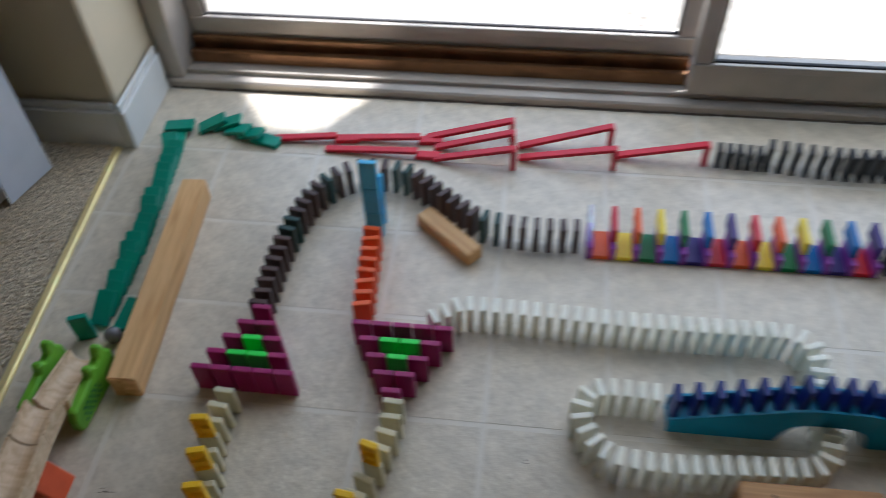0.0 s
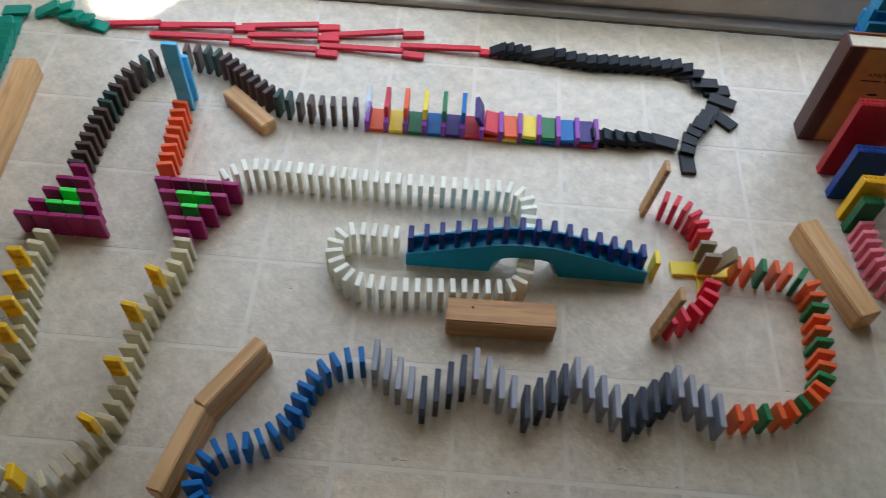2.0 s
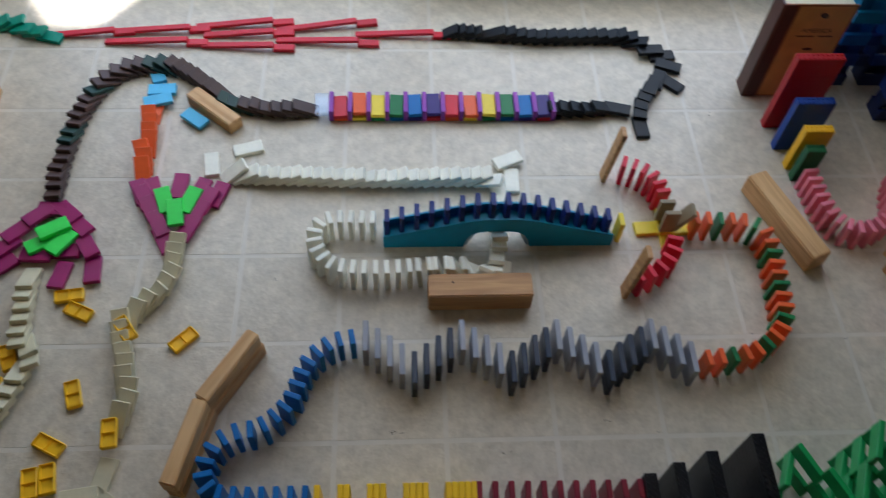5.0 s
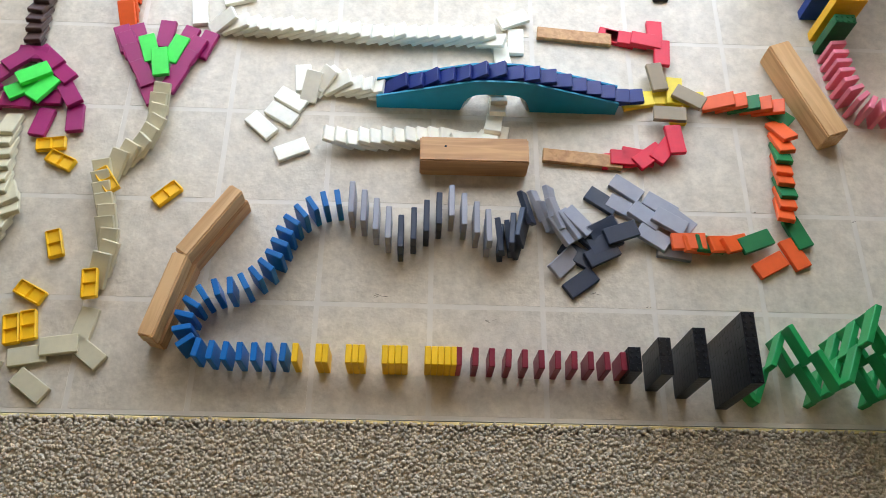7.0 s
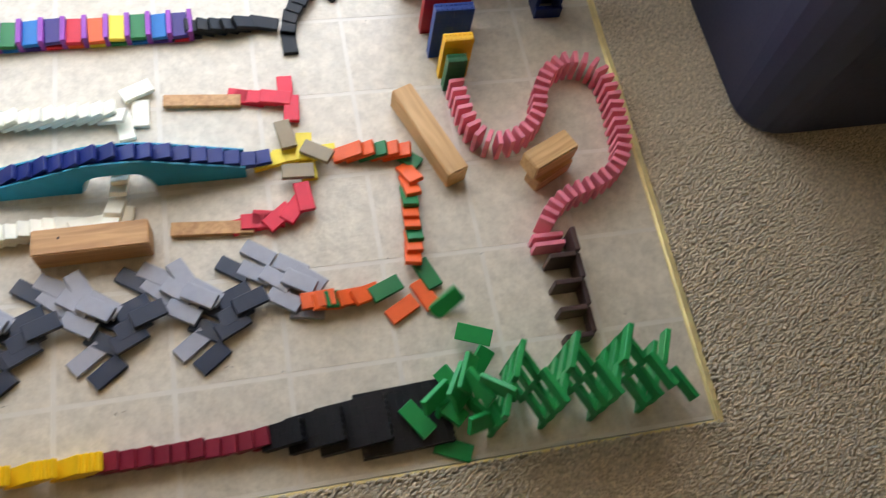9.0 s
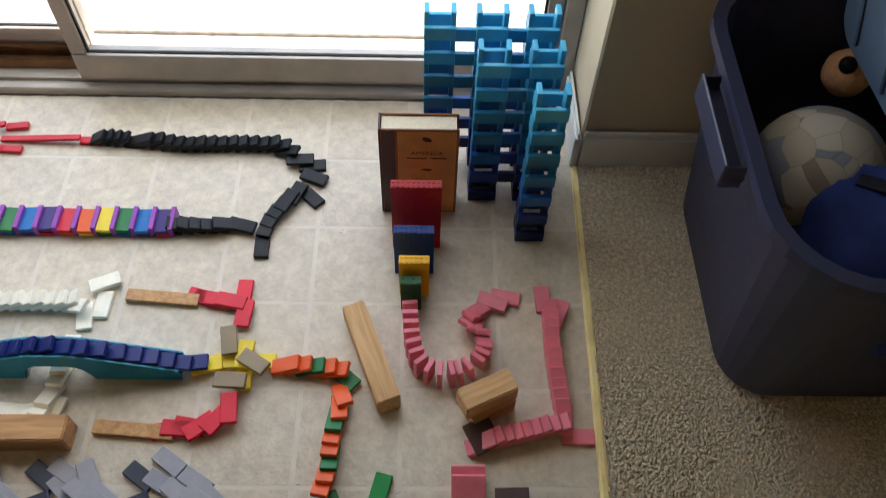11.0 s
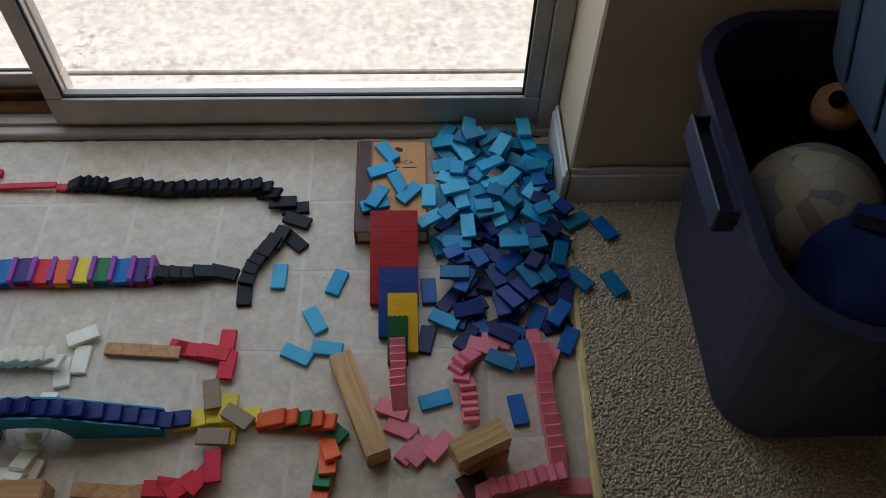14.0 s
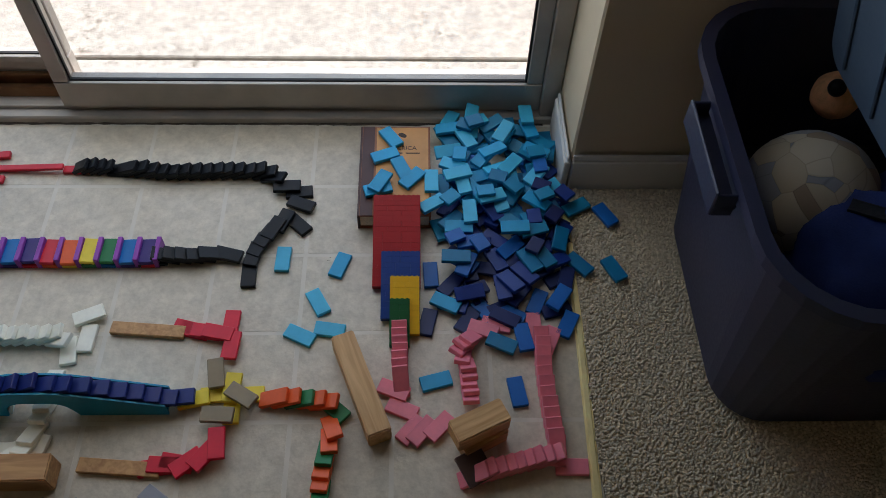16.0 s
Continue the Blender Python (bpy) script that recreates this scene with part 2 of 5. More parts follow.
part("joint_fill", box_bm(-14, 14, 1.1672, 1.1738, -0.25, -0.070), SOIL, patio_strip, "dark soil in the joint")

room = [("wall_north_left", -2.6, -1.075, 0.765, 1.05, 0, 2.45), ("wall_north_right", 0.767, 2.6, 0.765, 1.05, 0, 2.45), ("wall_header", -1.075, 0.767, 0.765, 1.05, 2.05, 2.45),
        ("wall_west", -2.7, -2.6, -3.3, 1.05, 0, 2.45), ("wall_east", 2.6, 2.7, -3.3, 1.05, 0, 2.45), ("wall_south", -2.6, 2.6, -3.3, -3.2, 0, 2.45)]
for n, a, b, c, d, e, f in room:
    tagged(part(n, box_bm(a, b, c, d, e, f, 0.004), PAINT), "painted plaster wall in warm grey beige", "wall", kind="structure")
tagged(part("ceiling", box_bm(-2.7, 2.7, -3.3, 1.05, 2.451, 2.55), CEIL), "plain white ceiling", "ceiling", kind="structure")
# unseen boards added above the patio; their gap shapes the sun patch
eave = tagged(thing("eave", "roof overhang above the patio door", "eave", kind="structure"))
sx, sy = 2.7 * SUN.x / SUN.z, 2.7 * SUN.y / SUN.z
ye = 0.948 + sy
part("board", prism_bm([(-6, 1.06), (-0.865 + sx, 1.06), (-0.865 + sx, 0.83 + sy), (-0.945 + sx, ye), (-6, ye)], 2.7, 2.76), CEIL, eave)
part("board", prism_bm([(-0.865 + sx, 1.06), (-0.776 + sx, 1.06), (-0.776 + sx, 0.828 + sy), (-0.865 + sx, 0.828 + sy)], 2.7, 2.76), CEIL, eave)
part("board", prism_bm([(-0.776 + sx, 1.06), (6, 1.06), (6, ye), (-0.684 + sx, ye), (-0.776 + sx, 0.83 + sy)], 2.7, 2.76), CEIL, eave)


def baseboard(x0, x1, y0, y1):
    ob = tagged(part("baseboard", box_bm(x0, x1, y0, y1, 0.0, 0.075, 0.002), TRIMPAINT), "painted wooden baseboard with a moulded top", "baseboard", kind="structure")
    dx, dy = (0.004, 0) if x1 - x0 < y1 - y0 else (0, 0.004)
    part("moulding", box_bm(x0 + dx, x1 - dx, y0 + dy, y1 - dy, 0.0745, 0.09, 0.003), TRIMPAINT, ob)


baseboard(-2.58, -1.077, 0.752, 0.7645)
baseboard(0.769, 2.58, 0.752, 0.7645)
baseboard(-1.0745, -1.062, 0.7525, 0.915)
baseboard(0.754, 0.7665, 0.7525, 0.915)

# sliding door: sill, tracks, jambs, fixed pane left behind, sliding panel right in front
door = thing("door_1", "aluminium sliding patio door with two glass panels, closed", "sliding door", kind="structure")
part("sill", box_bm(-1.072, 0.769, 0.918, 1.058, -0.03, 0.016, 0.003), ALU, door, "worn grey aluminium sill")
part("track", box_bm(-1.07, 0.768, 0.985, 0.991, 0.0155, 0.034, 0.001), BRONZE, door)
part("track", box_bm(-1.07, 0.768, 0.940, 0.945, 0.0155, 0.024, 0.001), ALU, door)
for a, b in ((-1.072, -1.035), (0.732, 0.766)):
    part("jamb", box_bm(a, b, 0.925, 1.05, 0.015, 2.05, 0.002), ALU, door)


def panel(name, x0, x1, y0, y1, bottom, stile, z0, label):
    fr = thing(name, label, "")
    fr.parent = door
    part("rail", box_bm(x0, x1, y0, y1, z0, z0 + bottom, 0.002), ALU, fr)
    part("rail", box_bm(x0, x1, y0, y1, 1.96, 2.04, 0.002), ALU, fr)
    part("bead", box_bm(x0 + stile, x1 - stile, y0 - 0.004, y0 + 0.004, z0 + bottom - 0.008, z0 + bottom + 0.004, 0.001), ALU, fr)
    part("gasket", box_bm(x0 + stile, x1 - stile, y0 + 0.0045, y0 + 0.011, z0 + bottom + 0.0005, z0 + bottom + 0.006, 0.0005), RUBBER, fr, "black rubber gasket")
    for a, b in ((x0 + stile, x0 + stile + 0.004), (x1 - stile - 0.004, x1 - stile)):
        part("gasket", box_bm(a, b, y0 + 0.005, y0 + 0.011, z0 + bottom + 0.0065, 1.958, 0.0005), RUBBER, fr, "black rubber gasket")
    for a, b in ((x0, x0 + stile), (x1 - stile, x1)):
        part("stile", box_bm(a, b, y0 + 0.0015, y1 - 0.0015, z0 + bottom + 0.0005, 1.959, 0.002), ALU, fr)
    p = part("pane", box_bm(x0 + stile - 0.005, x1 - stile + 0.005, (y0 + y1) / 2 - 0.003, (y0 + y1) / 2 + 0.003, z0 + bottom - 0.004, 1.965), GLASS, fr, "clear window glass")
    p.visible_shadow = False


part("lower_track", box_bm(-1.034, 0.733, 0.972, 0.984, 0.0155, 0.040, 0.002), BRONZE, door, "weathered bronze track")
part("weather_bar", box_bm(-1.034, -0.162, 0.9915, 1.0, 0.0155, 0.058, 0.002), BRONZE, door, "brown stained lower bar")
panel("fixed_panel", -1.034, -0.16, 1.001, 1.03, 0.072, 0.03, 0.018, "fixed glass panel in a grey metal frame")
panel("sliding_panel", -0.172, 0.7315, 0.934, 0.966, 0.06, 0.03, 0.027, "sliding glass panel in a grey metal frame")

# uneven caulk bead where the vinyl meets the sill
rng = random.Random(3)
bm = bmesh.new()
ring = None
for k in range(121):
    x, w, h = -1.06 + 1.80 * k / 120, rng.uniform(0.0022, 0.0050), rng.uniform(0.0012, 0.0034)
    now = [bm.verts.new(v) for v in ((x, 0.9185, 0.0), (x, 0.9185, h), (x, 0.9178 - w, 0.0002))]
    if ring:
        for i in range(3):
            bm.faces.new((ring[i], ring[(i + 1) % 3], now[(i + 1) % 3], now[i]))
    ring = now
bmesh.ops.recalc_face_normals(bm, faces=bm.faces)
part("caulk", bm, CAULK, door, "uneven brown caulk bead along the sill")

# brass edge strips between vinyl and carpet
for a, b in (((-1.094, 0.752), (-1.0505, -0.16)), ((0.763, 0.752), (0.7445, -0.165))):
    v = Vector((b[0] - a[0], b[1] - a[1], 0))
    bm = box_bm(0, v.length, -0.0072, 0.0072, 0.0, 0.0085, 0.0036, 3)
    st = tagged(part("threshold_strip", bm, BRASS), "bright brass edge strip nailed between vinyl and carpet", "edge strip", kind="structure")
    st.matrix_basis = Matrix.Translation((a[0], a[1], -0.001)) @ Matrix.Rotation(math.atan2(v.y, v.x), 4, "Z")
tagged(part("threshold_strip", box_bm(-1.052, 0.742, -0.1612, -0.1565, -0.003, 0.0016, 0.001), BRASS), "brass edge strip half hidden under the carpet", "edge strip", kind="structure")

# carpet: backing and a pile of short leaning tufts
carpet = tagged(part("carpet", box_bm(-2.6, 2.6, -3.2, -0.171, -0.03, 0.004), BACKING), "beige cut-pile carpet", "carpet", kind="structure")
part("backing", box_bm(-2.6, -1.097, -0.171, 0.765, -0.03, 0.004), BACKING, carpet)
part("backing", box_bm(0.764, 2.6, -0.171, 0.765, -0.03, 0.004), BACKING, carpet)


def tufts():
    """Short rounded tufts set in a loose grid, each a small leaning dome."""
    rng = np.random.default_rng(5)
    xs, ys = [], []
    step = 0.0042
    for x0, x1, y0, y1 in ((-1.75, -1.05, -0.17, 0.75), (-1.75, 1.5, -0.62, -0.1605), (0.738, 1.5, -0.168, 0.75)):
        gx, gy = np.meshgrid(np.arange(x0, x1, step), np.arange(y0, y1, step))
        xs.append(gx.ravel())
        ys.append(gy.ravel())
    x, y = np.concatenate(xs), np.concatenate(ys)
    # the strips lean slightly, and the pile follows them
    left = -1.0605 - 0.0478 * (y + 0.16)
    right = 0.7525 + 0.0202 * (y + 0.165)
    keep = (y < -0.162) | (x < left) | (x > right)
    x, y = x[keep], y[keep]
    n = len(x)
    x, y = x + rng.normal(0, 0.0013, n), y + rng.normal(0, 0.0013, n)
    h, r = rng.uniform(0.0045, 0.0070, n), rng.uniform(0.0021, 0.0033, n)
    ang = rng.uniform(0, 6.28, n)
    lx, ly = rng.normal(0, 0.0012, n), rng.normal(0, 0.0012, n)
    v = np.zeros((n, 9, 3), dtype=np.float32)
    for k in range(4):
        c, q = np.cos(ang + k * 1.5708), np.sin(ang + k * 1.5708)
        v[:, k, 0], v[:, k, 1], v[:, k, 2] = x + 0.8 * r * c, y + 0.8 * r * q, 0.002
        v[:, 4 + k, 0], v[:, 4 + k, 1], v[:, 4 + k, 2] = x + r * c + 0.6 * lx, y + r * q + 0.6 * ly, 0.003 + 0.62 * h
    v[:, 8, 0], v[:, 8, 1], v[:, 8, 2] = x + lx, y + ly, 0.003 + h
    one = [t for k in range(4) for t in ((k, (k + 1) % 4, 4 + (k + 1) % 4), (k, 4 + (k + 1) % 4, 4 + k), (4 + k, 4 + (k + 1) % 4, 8))]
    f = (np.arange(n)[:, None, None] * 9 + np.array(one)[None]).reshape(-1, 3)
    me = bpy.data.meshes.new("carpet_pile")
    me.vertices.add(n * 9)
    me.vertices.foreach_set("co", v.ravel())
    me.loops.add(len(f) * 3)
    me.loops.foreach_set("vertex_index", f.ravel().astype(np.int32))
    me.polygons.add(len(f))
    me.polygons.foreach_set("loop_start", (np.arange(len(f)) * 3).astype(np.int32))
    me.update(calc_edges=True)
    me.materials.append(CARPET)
    ob = new("carpet_pile", me)
    ob.parent = carpet
    tagged(ob, "short leaning beige carpet tufts", kind="stuff")


tufts()

# dominoes
T, W, H = 0.0078, 0.0245, 0.0485
MOVES = []
MESHES = {}


def domino(mat, label, group, size=(T, W, H), name="", category="domino"):
    """A domino whose origin is the middle of its bottom front edge; x is the way it falls."""
    name = name or mat.name.replace("_plastic", "").replace("_acrylic", "") + "_domino"
    key = (mat.name, size)
    if key not in MESHES:
        t, w, h = size
        MESHES[key] = mesh_of(box_bm(-t, 0, -w / 2, w / 2, 0, h, min(0.0009, t * 0.12)), name, mat)
    return tagged(new(name, MESHES[key]), label, category, group)


def lean(x, y, z, heading, angle, yaw=0.0, roll=0.0):
    return Matrix.Translation((x, y, z)) @ Matrix.Rotation(heading, 4, "Z") @ Matrix.Rotation(angle, 4, "Y") @ Matrix.Rotation(roll, 4, "Z")


def flat(x, y, yaw, z=0.0, tilt=0.0, size=(T, W, H), near=None):
    """Lying with its long side along yaw (degrees), centred on x, y. near: the heading that it should turn least from."""
    a = radians(yaw)
    if near is not None and math.cos(a - near) < 0:
        a += math.pi
    h = size[2]
    return Matrix.Translation((x - math.cos(a) * h / 2, y - math.sin(a) * h / 2, z)) @ Matrix.Rotation(a, 4, "Z") @ Matrix.Rotation(radians(90 - tilt), 4, "Y")


def between(a, b, k, lift=0.0):
    q = a.to_quaternion().slerp(b.to_quaternion(), k)
    p = a.translation.lerp(b.translation, k) + Vector((0, 0, lift))
    return Matrix.Translation(p) @ q.to_matrix().to_4x4()


def fall(ob, t, a, b, took=0.22, lift=0.0):
    """Keys a thing from pose a to pose b, beginning at t."""
    ob.matrix_basis = a
    MOVES.append((ob, [(0, a), (t, a), (t + took * 0.35, between(a, b, 0.22, lift)), (t + took * 0.7, between(a, b, 0.62, lift)), (t + took, b), (16, b)]))


def spline(pts, closed=False, per=24):
    p = [Vector((*q, 0)) if len(q) == 2 else Vector(q) for q in pts]
    out = []
    for i in range(len(p) - 1):
        a, b, c, d = p[max(i - 1, 0)], p[i], p[i + 1], p[min(i + 2, len(p) - 1)]
        for k in range(per):
            u = k / per
            out.append(0.5 * ((2 * b) + (c - a) * u + (2 * a - 5 * b + 4 * c - d) * u * u + (3 * b - a - 3 * c + d) * u ** 3))
    return out + [p[-1]]


def along(pts, n, per=24):
    """n places and headings at even steps along a smooth line."""
    line = spline(pts, per=per)
    acc = [0.0]
    for a, b in zip(line, line[1:]):
        acc.append(acc[-1] + (b - a).length)
    out, k = [], 0
    for i in range(n):
        s = acc[-1] * i / max(n - 1, 1)
        while k < len(line) - 2 and acc[k + 1] < s:
            k += 1
        d = line[k + 1] - line[k]
        u = (s - acc[k]) / max(acc[k + 1] - acc[k], 1e-9)
        out.append((line[k] + d * u, math.atan2(d.y, d.x)))
    return out, acc[-1] / max(n - 1, 1)


def chain(pts, n, mats, t0, t1, label, group, done=False, finals=None, size=(T, W, H), last=88.0, wobble=0.05, lies=()):
    """A line of dominoes that topple one after another from t0 to t1. finals: flat poses of some that end elsewhere;
    lies: stretches (first, last, line) that come to rest along another line."""
    places, step = along(pts, n)
    rng = random.Random(group)
    made = []
    rest = {}
    for i0, i1, line in lies:
        spots, gap = along(line, i1 - i0 + 1)
        rest.update({i0 + k: (q, b, gap) for k, (q, b) in enumerate(spots)})
    for i, (p, a) in enumerate(places):
        a += rng.uniform(-wobble, wobble)
        mat = mats[i % len(mats)] if isinstance(mats, list) else mats
        ob = domino(mat, label, group, size)
        t, w, h = size
        x, y = p.x + math.cos(a) * t / 2, p.y + math.sin(a) * t / 2
        stand = lean(x, y, p.z, a, 0)
        tilt = math.degrees(math.asin(min(0.98, t / max(step, t * 1.02)))) + rng.uniform(-1.5, 1.5)
        end = lean(x, y, p.z, a + rng.uniform(-wobble, wobble), radians((90 - tilt) if i < n - 1 else last))
        if i in rest:
            q, b, gap = rest[i]
            end = lean(q.x, q.y, p.z, b + rng.uniform(-wobble, wobble), radians(90 - math.degrees(math.asin(min(0.9, t / max(gap, t * 1.1)))) + rng.uniform(-1.5, 1.5)))
        if finals and i in finals:
            end = flat(*finals[i], size=size, near=a)
        if done:
            ob.matrix_basis = end
        else:
            fall(ob, t0 + (t1 - t0) * i / max(n - 1, 1), stand, end)
        made.append((ob, stand, end))
    return made


def plank(name, size, mat, label, category, m, bevel=0.0015, group=""):
    x, y, z = size
    ob = part(name, box_bm(-x / 2, x / 2, -y / 2, y / 2, 0, z, bevel, 2), mat)
    ob.matrix_basis = m
    return tagged(ob, label, category, group)


# wooden building blocks
def block(x0, y0, x1, y1, w, h, mat, label, z=0.0):
    v = Vector((x1 - x0, y1 - y0))
    m = Matrix.Translation(((x0 + x1) / 2, (y0 + y1) / 2, z)) @ Matrix.Rotation(math.atan2(v.y, v.x), 4, "Z")
    return plank("wooden_block", (v.length, w, h), mat, label, "wooden block", m, 0.002, "wooden blocks")


block(-0.906, 0.301, -0.925, 0.655, 0.036, 0.040, PINE, "long square pine block lying beside the teal dominoes")
oak = block(-0.172, 0.223, -0.017, 0.224, 0.040, 0.042, OAK, "square oak-coloured block with a dark nail hole")
bm = bmesh.new()
bmesh.ops.create_cone(bm, cap_ends=True, segments=12, radius1=0.0018, radius2=0.0018, depth=0.001)
part("nail_hole", bm, BLACK, oak, "small dark nail hole").location = (-0.041, 0.004, 0.0418)
block(0.441, 0.270, 0.378, 0.434, 0.036, 0.040, PINE, "long square pine block lying askew")
block(-0.490, 0.563, -0.573, 0.636, 0.028, 0.024, PINE, "short pale pine block lying askew")
block(-0.506, -0.068, -0.476, 0.045, 0.024, 0.028, OAK, "thin brown block, lower of a pair")
block(-0.507, -0.070, -0.479, 0.044, 0.021, 0.028, PINE, "thin brown block resting on another", 0.0282)
block(-0.477, 0.046, -0.416, 0.144, 0.024, 0.028, OAK, "thin brown block, lower of a pair")
block(-0.479, 0.045, -0.418, 0.143, 0.021, 0.028, PINE, "thin brown block resting on another", 0.0282)
block(0.558, 0.252, 0.622, 0.286, 0.030, 0.034, OAK, "brown block under another one")
block(0.546, 0.258, 0.622, 0.294, 0.037, 0.034, PINE, "brown block lying on top of another", 0.0342)

# teal line, already fallen
chain([(-0.986, 0.400), (-0.982, 0.454), (-0.981, 0.526), (-0.986, 0.608), (-0.990, 0.674), (-0.996, 0.745)], 20, TEAL, 0, 0, "teal plastic domino, toppled in a line", "teal dominoes", done=True, wobble=0.13)
chain([(-0.975, 0.805), (-0.945, 0.815), (-0.905, 0.802), (-0.880, 0.796)], 5, TEAL, 0, 0, "teal plastic domino, toppled in a line", "teal dominoes", done=True)
domino(TEAL, "teal plastic domino standing at the start of the line", "teal dominoes").matrix_basis = lean(-0.996, 0.388, 0, radians(112), -0.04)
domino(TEAL, "teal plastic domino pushed aside by the marble", "teal dominoes").matrix_basis = flat(-0.947, 0.420, 82, 0.002, 10)
domino(TEAL, "teal plastic domino lying across the corner of the line", "teal dominoes").matrix_basis = flat(-1.004, 0.803, 6, 0.006, 4)

# long red sticks whose ends drop off upright dominoes
STICKS = [(-0.867, 0.791, -0.737, 0.801, -1), (-0.742, 0.804, -0.600, 0.809, -1), (-0.752, 0.777, -0.600, 0.774, -1),
          (-0.592, 0.818, -0.448, 0.829, 0.02), (-0.575, 0.795, -0.445, 0.800, 0.04), (-0.575, 0.768, -0.442, 0.762, 0.03),
          (-0.442, 0.809, -0.290, 0.828, 0.16), (-0.440, 0.782, -0.286, 0.775, 0.17), (-0.293, 0.799, -0.145, 0.797, 0.28)]
for x0, y0, x1, y1, t in STICKS:
    v = Vector((x1 - x0, y1 - y0))
    a = math.atan2(v.y, v.x)
    ob = part("red_stick", box_bm(0, v.length, -0.0065, 0.0065, 0, 0.006, 0.001), RED)
    tagged(ob, "long thin red plastic stick, fallen flat", "stick", "red sticks")
    dm = domino(RED, "red plastic domino under the end of a stick", "red dominoes", (T, 0.016, 0.040))
    base = Matrix.Translation((x0, y0, 0.001)) @ Matrix.Rotation(a, 4, "Z")
    end = base @ Matrix.Rotation(radians(-3.4), 4, "Y")
    up = base @ Matrix.Rotation(-math.asin(0.036 / v.length), 4, "Y")
    ds = lean(x1 - 0.002, y1, 0, a, 0)
    de = lean(x1 - 0.002, y1, 0, a, radians(89))
    if t < 0:
        ob.matrix_basis, dm.matrix_basis = end, lean(x1 - 0.004, y1, 0, a, radians(88))
    else:
        fall(ob, t, up, end, 0.2)
        fall(dm, t, ds, de, 0.16)

# black line and its bend
BL = [(-0.122, 0.800), (-0.060, 0.795), (0.044, 0.786), (0.149, 0.787), (0.202, 0.786), (0.240, 0.762), (0.258, 0.722), (0.255, 0.678), (0.232, 0.640), (0.198, 0.618), (0.150, 0.605), (0.078, 0.600)]
chain([(-0.130, 0.800), (-0.070, 0.797)], 5, BLACK, 0.40, 0.48, "short black plastic domino in a line", "black dominoes", size=(T, W, 0.034))
chain([(-0.056, 0.797)] + BL[2:], 32, BLACK, 0.50, 1.32, "black plastic domino in a curved line", "black dominoes", finals={15: (0.262, 0.752, 2, 0.008), 16: (0.284, 0.744, 6, 0.0), 17: (0.290, 0.714, -22, 0.004), 18: (0.288, 0.672, -45, 0.0), 19: (0.262, 0.674, -112, 0.008), 20: (0.248, 0.655, -116, 0.012), 21: (0.237, 0.640, -118, 0.010), 22: (0.226, 0.622, -112, 0.008), 23: (0.219, 0.604, -102, 0.006), 24: (0.214, 0.566, -88, 0.0), 25: (0.176, 0.604, 165, 0.006)})

# rainbow: flat dominoes between violet ones on edge, coloured ones on top that tip over
RY = 0.608
RAIN = [VIOLET, RED, ORANGE, YELLOW, GREEN, BLUE, PURPLE]
for i in range(13):
    x = -0.330 + i * 0.0324
    e = domino(VIOLET, "violet plastic domino standing on its long edge", "violet dominoes", (T, H, W))
    e.matrix_basis = lean(x + T / 2, RY, 0, 0, 0)
    top = domino(CLEAR if i == 0 else RAIN[i % 7] if i < 7 else RAIN[(i - 7) % 6 + 1], "coloured plastic domino on its long edge", "rainbow dominoes", (T, H, W))
    tt = 1.36 + (12 - i) * 0.092
    rng = random.Random(i)
    a = lean(x - T / 2, RY + 0.012, W + 0.0005, math.pi, 0)
    b = lean(x - T / 2 - 0.0005, RY + rng.uniform(-0.004, 0.004), W - 0.0145, math.pi + rng.uniform(-0.08, 0.08), radians(92 + rng.uniform(-8, 3)))
    fall(top, tt, a, b, 0.2)
    if i < 12:
        f = domino([ORANGE, YELLOW, GREEN, BLUE, PURPLE, RED][i % 6], "coloured plastic domino lying flat between violet ones", "rainbow dominoes", (T, W, H))
        f.matrix_basis = flat(x + 0.0162, RY, 90, 0)

# brown line up to the first pyramid
BR = [(-0.350, 0.603), (-0.415, 0.601), (-0.480, 0.610), (-0.516, 0.631), (-0.560, 0.666), (-0.598, 0.694), (-0.645, 0.703), (-0.690, 0.695), (-0.724, 0.665), (-0.746, 0.620), (-0.758, 0.560), (-0.763, 0.500), (-0.764, 0.430)]
bm_mats = [DARKBROWN] * 36
for k in (6, 7, 15, 16, 22, 27, 28):
    bm_mats[k] = DARKGREEN
chain(BR, 36, bm_mats, 2.50, 3.22, "dark brown plastic domino in a curved line", "brown dominoes")


def pyramid(xc, rows, heading, t0, finals_m, finals_g, group):
    """Five rows of 1 to 5 upright dominoes, green ones in the middle, that fan out flat when they fall."""
    mi, gi = 0, 0
    for k, (y, n, greens) in enumerate(rows):
        for j in range(n):
            g = j in greens
            x = xc + (j - (n - 1) / 2) * 0.0262
            ob = domino(LIME if g else MAGENTA, "lime green plastic domino in a pyramid" if g else "magenta plastic domino in a pyramid", group)
            fin = finals_g[gi] if g else finals_m[mi]
            gi, mi = gi + g, mi + (not g)
            fall(ob, t0 + k * 0.035, lean(x, y, 0, heading, 0), flat(*fin[:3], z=fin[3] if len(fin) > 3 else 0.001 + 0.003 * (mi % 3), tilt=4, near=heading), 0.25)


